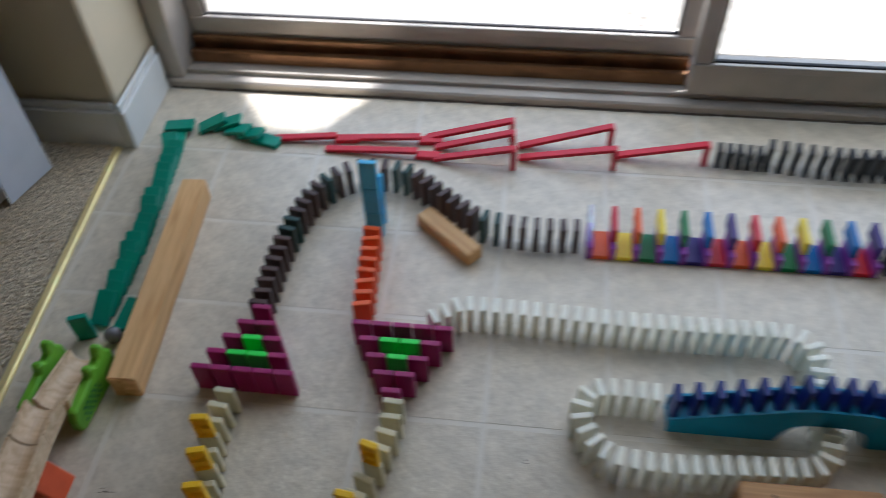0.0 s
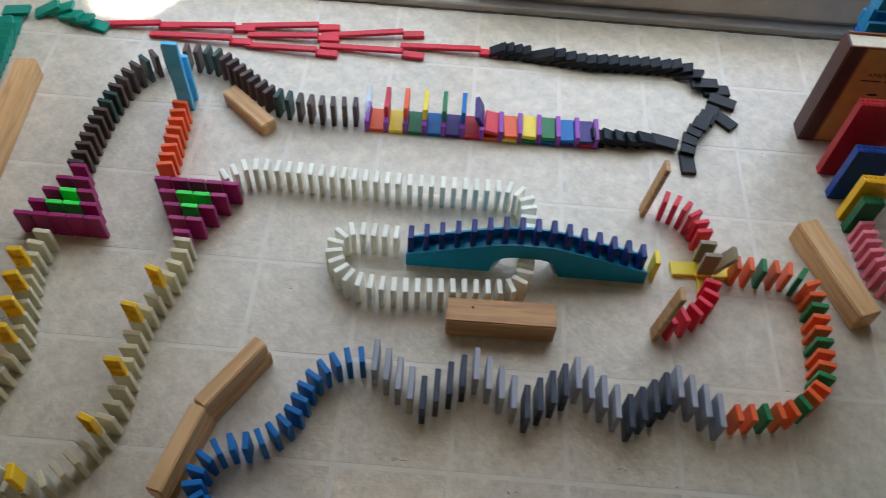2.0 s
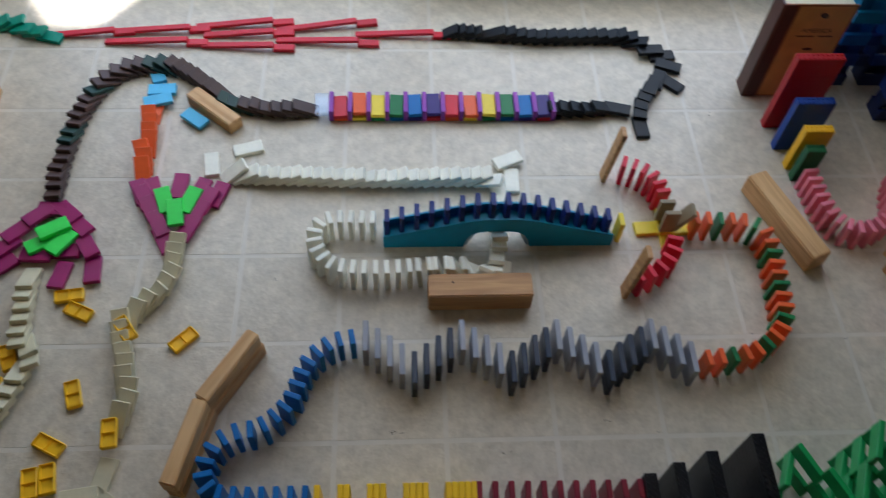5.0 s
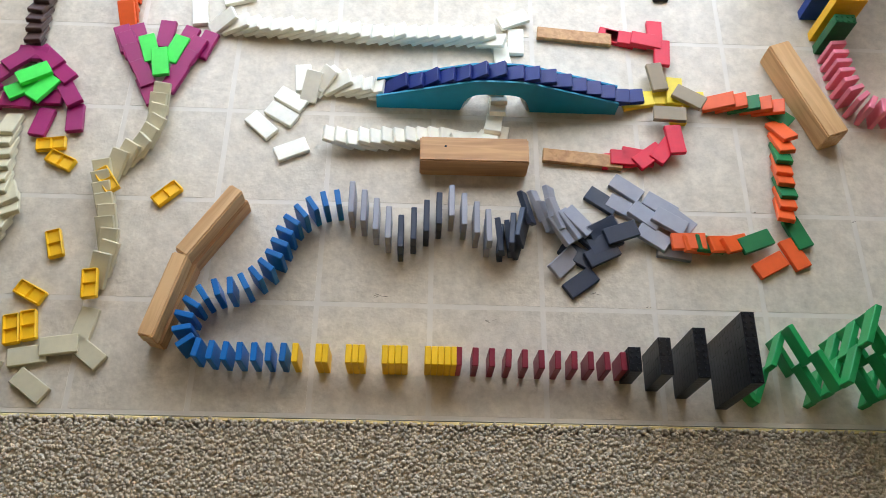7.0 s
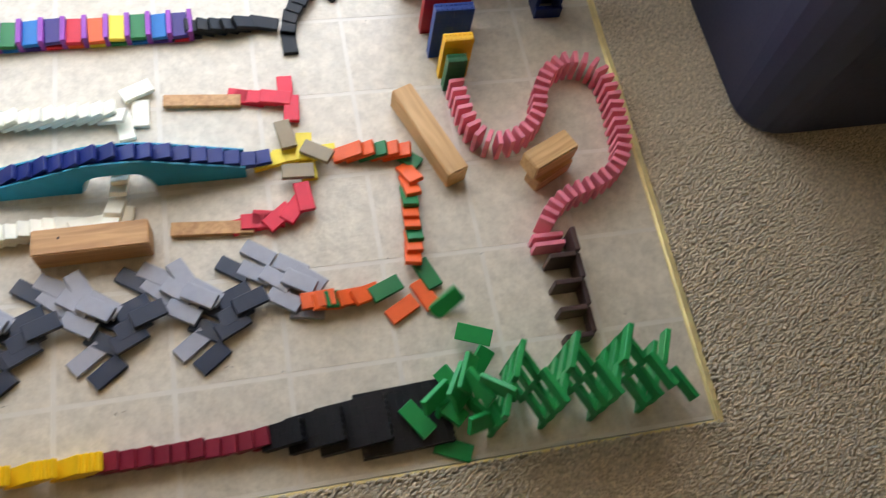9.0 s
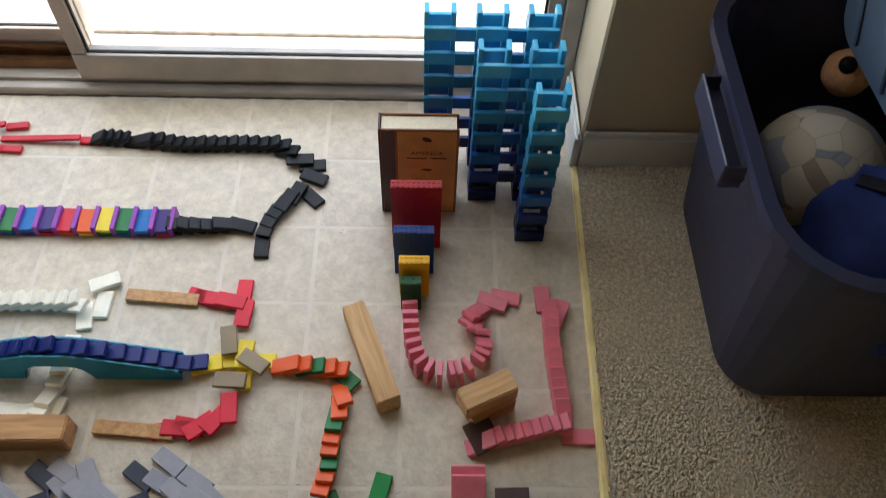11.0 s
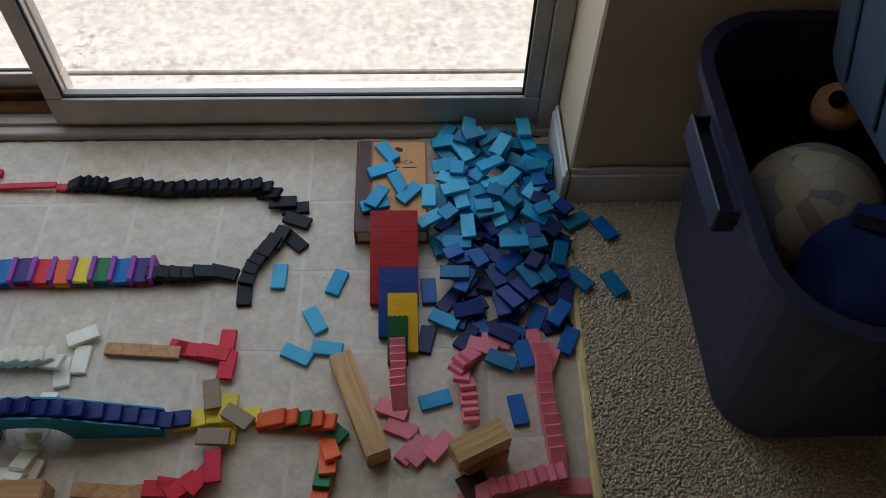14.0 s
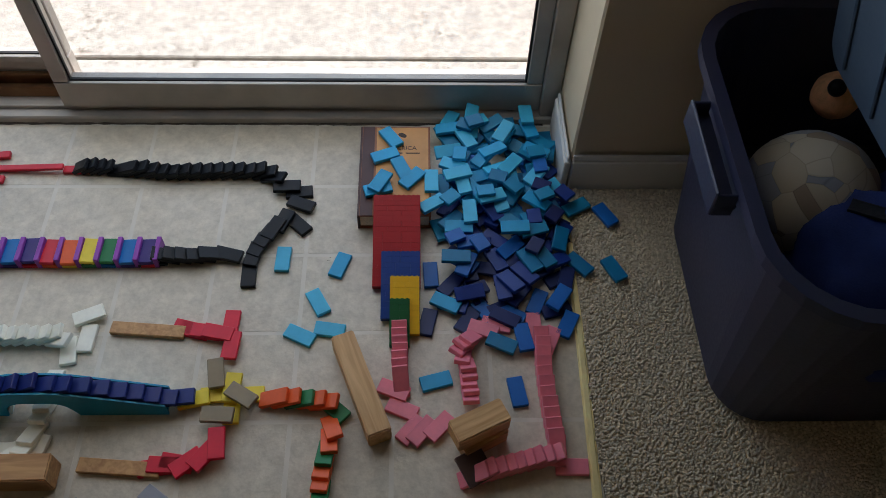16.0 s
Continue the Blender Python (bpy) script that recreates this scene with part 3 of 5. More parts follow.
pyramid(-0.757, [(0.418, 1, ()), (0.393, 2, ()), (0.370, 3, (1,)), (0.346, 4, (1, 2)), (0.322, 5, ())], -math.pi / 2, 3.13,
        [(-0.758, 0.387, -6, 0.008), (-0.776, 0.375, 47, 0.010), (-0.732, 0.379, -43, 0.010), (-0.802, 0.346, 49, 0.008), (-0.710, 0.355, -42, 0.008), (-0.816, 0.318, 47, 0.005),
         (-0.692, 0.318, -57, 0.006), (-0.815, 0.286, 44, 0.0), (-0.766, 0.304, -5, 0.004), (-0.726, 0.313, -2, 0.0), (-0.724, 0.269, -98, 0.0), (-0.678, 0.278, -82, 0.0)],
        [(-0.745, 0.343, 33, 0.018), (-0.760, 0.322, 34, 0.010), (-0.730, 0.322, 58, 0.011)], "left pyramid dominoes")
pyramid(-0.570, [(0.318, 1, ()), (0.342, 2, ()), (0.366, 3, (1,)), (0.390, 4, (1, 2)), (0.414, 5, ())], math.pi / 2, 4.04,
        [(-0.580, 0.332, -62, 0.0), (-0.591, 0.359, -62, 0.006), (-0.544, 0.352, 66, 0.004), (-0.608, 0.389, -64, 0.006), (-0.534, 0.380, 66, 0.006), (-0.620, 0.410, -66, 0.007),
         (-0.522, 0.404, 66, 0.007), (-0.630, 0.424, -68, 0.003), (-0.610, 0.430, -70, 0.0), (-0.569, 0.436, 86, 0.002), (-0.535, 0.424, 70, 0.005), (-0.507, 0.420, 70, 0.0)],
        [(-0.566, 0.375, -80, 0.014), (-0.587, 0.402, -70, 0.010), (-0.547, 0.402, 70, 0.010)], "right pyramid dominoes")

# beige line round a bend with small yellow pieces on top
BG = [(-0.770, 0.295), (-0.772, 0.240), (-0.757, 0.170), (-0.748, 0.110), (-0.760, 0.045), (-0.757, 0.0), (-0.735, -0.040), (-0.700, -0.066), (-0.668, -0.072), (-0.638, -0.058),
      (-0.613, -0.026), (-0.596, 0.010), (-0.590, 0.055), (-0.593, 0.115), (-0.592, 0.165), (-0.578, 0.215), (-0.566, 0.262), (-0.565, 0.300)]
BF = {16: (-0.768, -0.030, -119, 0.0), 17: (-0.756, -0.062, -116, 0.004), 18: (-0.742, -0.092, -116, 0.0), 19: (-0.714, -0.112, -101, 0.0), 20: (-0.656, -0.122, -35, 0.0), 21: (-0.668, -0.083, 10, 0.0),
      22: (-0.629, -0.069, 8, 0.004), 23: (-0.593, -0.077, -36, 0.0), 24: (-0.603, -0.040, 80, 0.0)}
beige = chain(BG, 42, BEIGE, 3.22, 4.02, "beige plastic domino in a looping line", "beige dominoes", finals=BF,
              lies=[(0, 15, [(-0.765, 0.280), (-0.762, 0.224), (-0.757, 0.178), (-0.741, 0.145), (-0.741, 0.118), (-0.754, 0.069), (-0.765, 0.032), (-0.766, -0.002)]),
                    (25, 41, [(-0.600, 0.015), (-0.592, 0.050), (-0.595, 0.080), (-0.600, 0.111), (-0.609, 0.147), (-0.612, 0.172), (-0.599, 0.198), (-0.582, 0.220), (-0.566, 0.249), (-0.559, 0.292)])])


def yellow_piece():
    bm = box_bm(-0.0045, 0.0045, -0.0105, 0.0105, -0.021, 0.021, 0.0015)
    bmesh.ops.bisect_plane(bm, geom=bm.verts[:] + bm.edges[:] + bm.faces[:], plane_co=(0, 0, 0), plane_no=(0, 0, 1))
    fs = [f for f in bm.faces if f.normal.x > 0.9]
    bmesh.ops.inset_individual(bm, faces=fs, thickness=0.0022)
    for f in fs:
        bmesh.ops.translate(bm, verts=f.verts, vec=(-0.004, 0, 0))
    return mesh_of(bm, "yellow_piece", AMBER)


YP = yellow_piece()
ON = [(3, -0.704, 0.234, 8), (5, -0.685, 0.207, -25), (7, -0.768, 0.134, 114), (9, -0.785, 0.089, 16), (12, -0.683, 0.004, -27), (15, -0.696, -0.048, -78), (21, -0.675, -0.042, -78),
      (26, -0.601, 0.012, 98), (30, -0.666, 0.076, -72), (34, -0.607, 0.168, -54), (37, -0.527, 0.158, 45)]
for k, x, y, yaw in ON:
    ob = tagged(new("yellow_piece", YP), "small hollow yellow plastic piece with two cells", "game piece", "yellow pieces")
    st = beige[k][1]
    a = st @ Matrix.Translation((-T / 2, 0, H + 0.0213)) @ Matrix.Rotation(0 if k < 20 else math.pi, 4, "Z")
    lie = 0.0046 + (0.017 if k in (26, 34) else 0.0)
    b = Matrix.Translation((x, y, lie)) @ Matrix.Rotation(radians(yaw), 4, "Z") @ Matrix.Rotation(radians(-90), 4, "Y")
    b = b if a.to_quaternion().rotation_difference(b.to_quaternion()).angle < 2.6 else Matrix.Translation((x, y, lie)) @ Matrix.Rotation(radians(yaw + 180), 4, "Z") @ Matrix.Rotation(radians(-90), 4, "Y")
    t = 3.21 + 0.79 * k / 41
    MOVES.append((ob, [(0, a), (t, a), (t + 0.1, between(a, b, 0.3, 0.01)), (t + 0.2, between(a, b, 0.65, 0.0)), (t + 0.3, b), (16, b)]))

# orange line and the tall sky-blue stack
chain([(-0.628, 0.440), (-0.632, 0.500), (-0.637, 0.572)], 8, ORANGE, 4.34, 4.52, "orange plastic domino in a short line", "orange dominoes", wobble=0.15)
CT = [(-0.645, 0.695, -70), (-0.629, 0.651, 4), (-0.631, 0.622, 16), (-0.641, 0.577, -87), (-0.564, 0.583, -39)]
CS = [lean(-0.640, 0.606, z, math.pi / 2, 0) for z in (0, H + 0.0004, 2 * H + 0.0008)] + [lean(-0.640, 0.632, z, math.pi / 2, 0) for z in (0, H + 0.0004)]
for s, f in zip(CS, CT):
    fall(domino(SKYBLUE, "sky-blue plastic domino of a small stack", "sky-blue dominoes"), 4.55 + 0.03 * CS.index(s), s, flat(*f, z=0.004 * (CS.index(s) % 3), near=math.pi / 2), 0.28)

# white line, under the bridge and back to its foot
WH = [(-0.532, 0.428), (-0.516, 0.440), (-0.493, 0.452), (-0.423, 0.452), (-0.261, 0.446), (-0.118, 0.447), (-0.086, 0.446), (-0.064, 0.432), (-0.058, 0.410)]
chain(WH, 30, WHITE, 4.22, 4.76, "white plastic domino in a long line", "white dominoes", finals={0: (-0.524, 0.484, -81, 0.0), 1: (-0.467, 0.518, 17, 0.0), 27: (-0.030, 0.486, 24, 0.006), 28: (-0.026, 0.447, -91, 0.0), 29: (-0.050, 0.425, -80, 0.0)})
W2 = [(-0.058, 0.392), (-0.058, 0.340), (-0.062, 0.300), (-0.068, 0.280), (-0.088, 0.264), (-0.160, 0.258), (-0.242, 0.252), (-0.305, 0.257), (-0.330, 0.275), (-0.343, 0.302), (-0.340, 0.328), (-0.318, 0.344), (-0.255, 0.343)]
chain(W2, 33, WHITE, 4.70, 5.32, "white plastic domino in a looping line", "white dominoes",
      finals={4: (-0.056, 0.262, 80, 0.002), 20: (-0.359, 0.237, 25, 0.0), 21: (-0.407, 0.277, -43, 0.0), 22: (-0.379, 0.298, -31, 0.0), 23: (-0.367, 0.325, -31, 0.0), 24: (-0.352, 0.364, -84, 0.0), 25: (-0.315, 0.360, 46, 0.006)})

# bridge with a channel deck
def rail_top(x):
    u = min(1.0, abs(x + 0.058) / 0.181)
    ramp = (1 - u) / 0.80
    return 0.028 + 0.044 * (ramp if ramp < 0.8 else 0.8 + 0.2 * math.sin(min(1.0, (ramp - 0.8) / 0.32) * math.pi / 2))


def side_bm(y0, y1, deck=False):
    bm = bmesh.new()
    xs = [-0.239 + 0.362 * i / 72 for i in range(73)]
    def low(x):
        if deck:
            return rail_top(x) - 0.021
        return 0.0 if not -0.112 < x < -0.010 else 0.041 * (1 - ((x + 0.061) / 0.051) ** 4) ** 0.5
    rows = []
    for x in xs:
        top = rail_top(x) - (0.017 if deck else 0)
        rows.append([bm.verts.new((x, y, z)) for y, z in ((y0, low(x)), (y1, low(x)), (y1, top), (y0, top))])
    for a, b in zip(rows, rows[1:]):
        for k in range(4):
            bm.faces.new((a[k], a[(k + 1) % 4], b[(k + 1) % 4], b[k]))
    bm.faces.new(rows[0][::-1])
    bm.faces.new(rows[-1])
    bmesh.ops.recalc_face_normals(bm, faces=bm.faces)
    return bm


TURQ = plastic("turquoise_plastic", 18, 146, 184)
bridge = thing("toy_bridge", "turquoise plastic toy arch bridge with a channel deck", "toy bridge")
part("side", side_bm(0.3185, 0.3215), TURQ, bridge)
part("side", side_bm(0.3495, 0.3525), TURQ, bridge)
part("deck", side_bm(0.3216, 0.3494, True), TURQ, bridge)
FROST = plastic("frosted_plastic", 206, 222, 228)
for a, sgn in ((-0.112, 1), (-0.010, -1)):
    bm = bmesh.new()
    q = [bm.verts.new((a + sgn * dx, y, z)) for y in (0.3217, 0.3493) for dx, z in ((0.0, 0.0), (0.003, 0.0), (0.018, 0.036), (0.013, 0.036))]
    for f in ((0, 1, 2, 3), (7, 6, 5, 4), (0, 4, 5, 1), (1, 5, 6, 2), (2, 6, 7, 3), (3, 7, 4, 0)):
        bm.faces.new([q[k] for k in f])
    bmesh.ops.recalc_face_normals(bm, faces=bm.faces)
    part("pier", bm, FROST, bridge, "pale frosted inner arch wall")
for i in range(16):
    x = -0.229 + i * 0.0229
    z = rail_top(x) - 0.0168
    s = math.atan2(rail_top(x + 0.01) - rail_top(x - 0.01), 0.02)
    ob = domino(NAVY, "navy blue plastic domino on the bridge deck", "bridge dominoes")
    fall(ob, 5.42 + 0.022 * i, lean(x, 0.3355, z, 0, 0), lean(x, 0.3355, z, random.Random(i).uniform(-0.08, 0.08), radians(90 - 20) - s if i < 15 else radians(86)))

# yellow cross, tan dominoes, red arcs and the two wooden sticks
fall(domino(YELLOW, "yellow plastic domino at the bridge foot", "yellow dominoes"), 5.78, lean(0.138, 0.336, 0, 0, 0), flat(0.158, 0.340, 10, 0.0, 5, near=0))
for x, y, yaw, z in ((0.190, 0.348, 3, 0.0), (0.214, 0.356, 86, 0.008), (0.216, 0.325, 92, 0.0), (0.238, 0.348, 3, 0.0)):
    domino(YELLOW, "yellow plastic domino lying flat in a cross", "yellow dominoes").matrix_basis = flat(x, y, yaw, z)
for s, f, t in ((lean(0.208, 0.362, 0.016, math.pi / 2, 0), (0.188, 0.378, 100, 0.012), 5.86), (lean(0.228, 0.345, 0.016, 0, 0.5), (0.232, 0.338, -33, 0.018), 5.9), (lean(0.212, 0.332, 0.016, -math.pi / 2, 0), (0.200, 0.308, -4, 0.016), 5.88)):
    fall(domino(TAN, "tan plastic domino on the yellow cross", "tan dominoes"), t, s, flat(*f, 3), 0.2)
chain([(0.211, 0.392), (0.207, 0.412), (0.194, 0.432), (0.176, 0.445), (0.158, 0.452)], 6, CRIMSON, 5.98, 6.12, "red plastic domino in a short arc", "red arc dominoes",
      finals={0: (0.203, 0.430, 85, 0.006), 1: (0.197, 0.472, 88, 0.0), 2: (0.180, 0.452, 168, 0.008), 3: (0.160, 0.456, 170, 0.004), 4: (0.140, 0.460, 166, 0.0), 5: (0.130, 0.464, 165, 0.0)})
chain([(0.213, 0.300), (0.208, 0.280), (0.191, 0.258), (0.170, 0.243), (0.146, 0.234)], 6, CRIMSON, 5.98, 6.12, "red plastic domino in a short arc", "red arc dominoes",
      finals={0: (0.204, 0.265, -84, 0.014), 1: (0.188, 0.249, 52, 0.010), 2: (0.164, 0.239, 38, 0.008), 3: (0.149, 0.240, -10, 0.004), 4: (0.132, 0.237, -3, 0.004), 5: (0.118, 0.235, 8, 0.0)})
for y, t in ((0.456, 6.14), (0.230, 6.15)):
    ob = part("wooden_stick", box_bm(-0.008, 0, -0.011, 0.011, 0, 0.118, 0.001), OAK)
    tagged(ob, "flat wooden stick, upright until it topples", "stick", "wooden sticks")
    fall(ob, t, lean(0.126, y, 0, math.pi, -0.10), lean(0.126, y, 0.0005, math.pi - 0.08, radians(89.5)), 0.32)

# orange and green line
OG = [(0.255, 0.338), (0.300, 0.336), (0.335, 0.333), (0.357, 0.318), (0.364, 0.290), (0.361, 0.240), (0.357, 0.195), (0.352, 0.165), (0.338, 0.140), (0.312, 0.118), (0.280, 0.104), (0.222, 0.096)]
chain(OG, 23, [ORANGE, ORANGE, GREEN], 6.02, 6.60, "orange or green plastic domino in a bending line", "orange and green dominoes",
      finals={5: (0.370, 0.322, -42, 0.004), 22: (0.204, 0.097, 182, 0.017), 14: (0.367, 0.121, -68, 0.003), 15: (0.359, 0.090, -66, 0.0), 16: (0.322, 0.072, 29, 0.0), 17: (0.302, 0.103, 22, 0.010)})

# grey zigzag of square units, two dominoes on edge in each, that collapses into chevrons
LIGHT = [(-0.289, 0.171, -32), (-0.252, 0.163, -62), (-0.286, 0.147, -42), (-0.258, 0.139, -36), (-0.230, 0.125, -31), (-0.254, 0.107, -32), (-0.246, 0.060, 37), (-0.221, 0.131, -37)]
DARK = [(-0.183, 0.122, 23), (-0.209, 0.107, -33), (-0.224, 0.080, -32), (-0.189, 0.079, 27), (-0.162, 0.109, 20), (-0.184, 0.096, 25), (-0.220, 0.038, 37), (-0.182, 0.166, -35)]
LAST = [(0.128, 0.187, -36), (0.172, 0.156, -33), (0.121, 0.156, -32), (0.150, 0.139, -38), (0.181, 0.128, -32), (0.158, 0.107, -34), (0.188, 0.089, -9), (0.196, 0.134, -41)]
ON_EDGE = (T, H, W)
for u in range(27, -1, -1):
    run, k = u // 4, u % 4
    dark = run % 2 == 1
    x = -0.267 + 0.0171 * u
    y = (0.089 + 0.0122 * k if dark else 0.138 - 0.0122 * k) - 0.004 * (u / 27)
    for s in range(2):
        r = run // 2
        q = (DARK if dark else LAST if r == 3 else LIGHT)[2 * k + s]
        fx, fy, yaw = q[0] + (0 if r == 3 else 0.1365 * r), q[1], q[2] + 90
        yaw = yaw if math.cos(radians(yaw) - math.pi) > 0 else yaw + 180
        fz = ((0.0078, 0.0, 0.0, 0.0078, 0.0156, 0.0085, 0.0, 0.0) if dark else (0.0, 0.0078, 0.0, 0.0085, 0.0156, 0.0078, 0.0, 0.0085))[2 * k + s]
        ob = domino(DARKGREY if dark else GREY, ("dark" if dark else "light") + " grey plastic domino on edge in a zigzag row", "grey dominoes", ON_EDGE)
        en = Matrix.Translation((fx, fy, fz)) @ Matrix.Rotation(radians(yaw), 4, "Z") @ Matrix.Rotation(radians(88), 4, "Y") @ Matrix.Translation((0, 0, -W / 2))
        fall(ob, 6.62 + 0.022 * (27 - u), lean(x, y, s * (W + 0.0003), math.pi, 0), en, 0.26)

# blue line
BU = [(-0.282, 0.137), (-0.308, 0.131), (-0.333, 0.112), (-0.347, 0.090), (-0.355, 0.066), (-0.364, 0.042), (-0.383, 0.020), (-0.404, 0.006), (-0.430, 0.001), (-0.450, -0.010), (-0.463, -0.030), (-0.466, -0.052), (-0.457, -0.074), (-0.438, -0.081), (-0.405, -0.084), (-0.336, -0.084)]
chain(BU, 25, BLUE, 7.20, 7.80, "blue plastic domino in a winding line", "blue dominoes",
      finals={0: (-0.318, 0.172, 205, 0.010, 6), 1: (-0.338, 0.150, 207, 0.0, 20), 2: (-0.343, 0.126, 222, 0.0, 20), 3: (-0.350, 0.102, 228, 0.0, 20), 4: (-0.353, 0.080, 236, 0.0, 20), 5: (-0.355, 0.060, 242, 0.0, 20), 6: (-0.356, 0.040, 248, 0.0, 18), 7: (-0.357, 0.016, 256, 0.0, 14),
              8: (-0.364, -0.012, 268, 0.0), 9: (-0.400, -0.032, 195, 0.0), 10: (-0.410, 0.012, 175, 0.008), 11: (-0.436, 0.014, 172, 0.0), 12: (-0.462, 0.010, 190, 0.004), 13: (-0.476, 0.000, 265, 0.012), 14: (-0.482, -0.026, 232, 0.0), 15: (-0.466, -0.050, 242, 0.006), 16: (-0.451, -0.072, 295, 0.0), 17: (-0.454, -0.118, 245, 0.0), 18: (-0.422, -0.090, 6, 0.006)})
# yellow stacks of one to five, maroon line
x, i = -0.317, 0
for n in range(1, 6):
    for k in range(n):
        fall(domino(AMBER, "yellow plastic domino in a thick stack", "amber dominoes"), 7.70 + 0.012 * i, lean(x, -0.084, 0, 0, 0), lean(x, -0.084, 0, 0, radians(90 - 33) if i < 14 else radians(72)), 0.2)
        x += T + 0.0004
        i += 1
    x += 0.021 if n < 5 else 0
chain([(-0.116, -0.084), (-0.060, -0.085), (0.014, -0.086), (0.092, -0.086)], 11, MAROON, 7.98, 8.22, "dark red plastic domino in a line", "maroon dominoes", last=75)

# green zigzag wall, laid like a log cabin: two dominoes on edge to a run, alternate courses crossing
COURSES = (2, 4, 6, 6, 6, 6, 6, 6, 6, 6, 4, 2)
rng = random.Random(11)
flung = [(0.305, -0.100, 0.021, -61), (0.349, -0.095, 0.021, -47), (0.442, 0.143, 0.0, 76), (0.440, 0.025, 0.0, -13), (0.376, -0.031, 0.012, -60), (0.442, -0.019, 0.004, 76), (0.389, -0.027, 0.0, -58),
         (0.332, -0.039, 0.0, -8), (0.441, -0.150, 0.0, -44), (0.416, -0.099, 0.016, 7), (0.390, -0.068, 0.004, 46), (0.412, -0.052, 0.0, 65), (0.400, -0.146, 0.0, -40), (0.441, -0.046, 0.004, 70)]
for i, courses in enumerate(COURSES):
    x0, x1 = 0.266 + 0.0362 * i, 0.266 + 0.0362 * (i + 1)
    y0, y1 = (-0.126, -0.044) if i % 2 == 0 else (-0.044, -0.126)
    a = math.atan2(y1 - y0, x1 - x0)
    for half in range(2):
        u = 0.25 + 0.5 * half
        cx, cy = x0 + (x1 - x0) * u, y0 + (y1 - y0) * u
        for c in range(half, courses, 2):
            ob = domino(LEAFGREEN, "green plastic domino on edge in a zigzag wall", "green wall dominoes", (T, H + 0.003, W))
            st = Matrix.Translation((cx, cy, c * (W + 0.0003))) @ Matrix.Rotation(a + math.pi / 2, 4, "Z") @ Matrix.Translation((T / 2, 0, 0))
            turn = a + math.pi / 2 + rng.uniform(-0.9, 0.9)
            fx, fy, fz = cx + rng.uniform(-0.055, 0.03), cy + rng.uniform(-0.02, 0.03), 0.0085 * (c // 2) + (0.020 if x0 < 0.36 else 0.001)
            if i < 5 and flung and (c > courses - 3 or i < 3):
                fx, fy, fz, q = flung.pop(0)
                turn = radians(q) + math.pi / 2
            t = 8.60 + 0.085 * i + 0.015 * (6 - c)
            en = Matrix.Translation((fx, fy, fz)) @ Matrix.Rotation(turn, 4, "Z") @ Matrix.Rotation(radians(rng.choice((82, 86, 92))), 4, "Y")
            fall(ob, t, st, en, 0.34, 0.004)
ob = domino(LEAFGREEN, "green plastic domino on edge at the start of the zigzag wall", "green wall dominoes", (T, H + 0.003, W))
a = math.atan2(-0.041, 0.030) + math.pi / 2
fall(ob, 8.56, Matrix.Translation((0.251, -0.106, 0)) @ Matrix.Rotation(a, 4, "Z") @ Matrix.Translation((T / 2, 0, 0)), Matrix.Translation((0.352, -0.148, 0)) @ Matrix.Rotation(a + 0.5, 4, "Z") @ Matrix.Rotation(radians(88), 4, "Y"), 0.24)
# dark brown zigzag steps between the fence and the pink line
for k, y in enumerate((-0.008, 0.032, 0.072, 0.112)):
    a = domino(DARKBROWN, "dark brown plastic domino of a stepped row", "dark brown dominoes", (T, 0.042, 0.030 + 0.006 * k))
    fall(a, 9.78 + 0.07 * k, lean(0.565, y, 0, math.pi / 2, 0), lean(0.565, y, 0, math.pi / 2 + 0.1, radians(70)) if k < 3 else flat(0.577, 0.226, 118, 0.012, 8, near=math.pi / 2), 0.2)
    b = domino(DARKBROWN, "dark brown plastic domino of a stepped row", "dark brown dominoes", (T, 0.0385, W + 0.008 * k))
    fall(b, 9.80 + 0.07 * k, lean(0.594, y + 0.020, 0, 0, 0), lean(0.594, y + 0.020, 0, 0, radians(84)), 0.2)

# pink line
PK = [(0.556, 0.168), (0.575, 0.192), (0.606, 0.212), (0.650, 0.226), (0.694, 0.252), (0.716, 0.290), (0.722, 0.335), (0.725, 0.385), (0.720, 0.428), (0.698, 0.455), (0.660, 0.460), (0.626, 0.440), (0.603, 0.402), (0.590, 0.362),
      (0.558, 0.330), (0.518, 0.318), (0.488, 0.332), (0.474, 0.368), (0.470, 0.404), (0.468, 0.432)]
for k in range(2):
    fall(domino(PINK, "wide pink plastic domino at the start of the line", "pink dominoes", (T, H, 0.032)), 10.08 + 0.04 * k, lean(0.556, 0.140 + 0.014 * k, 0, math.pi / 2, 0), lean(0.556, 0.140 + 0.014 * k, 0, math.pi / 2, radians(60)), 0.2)
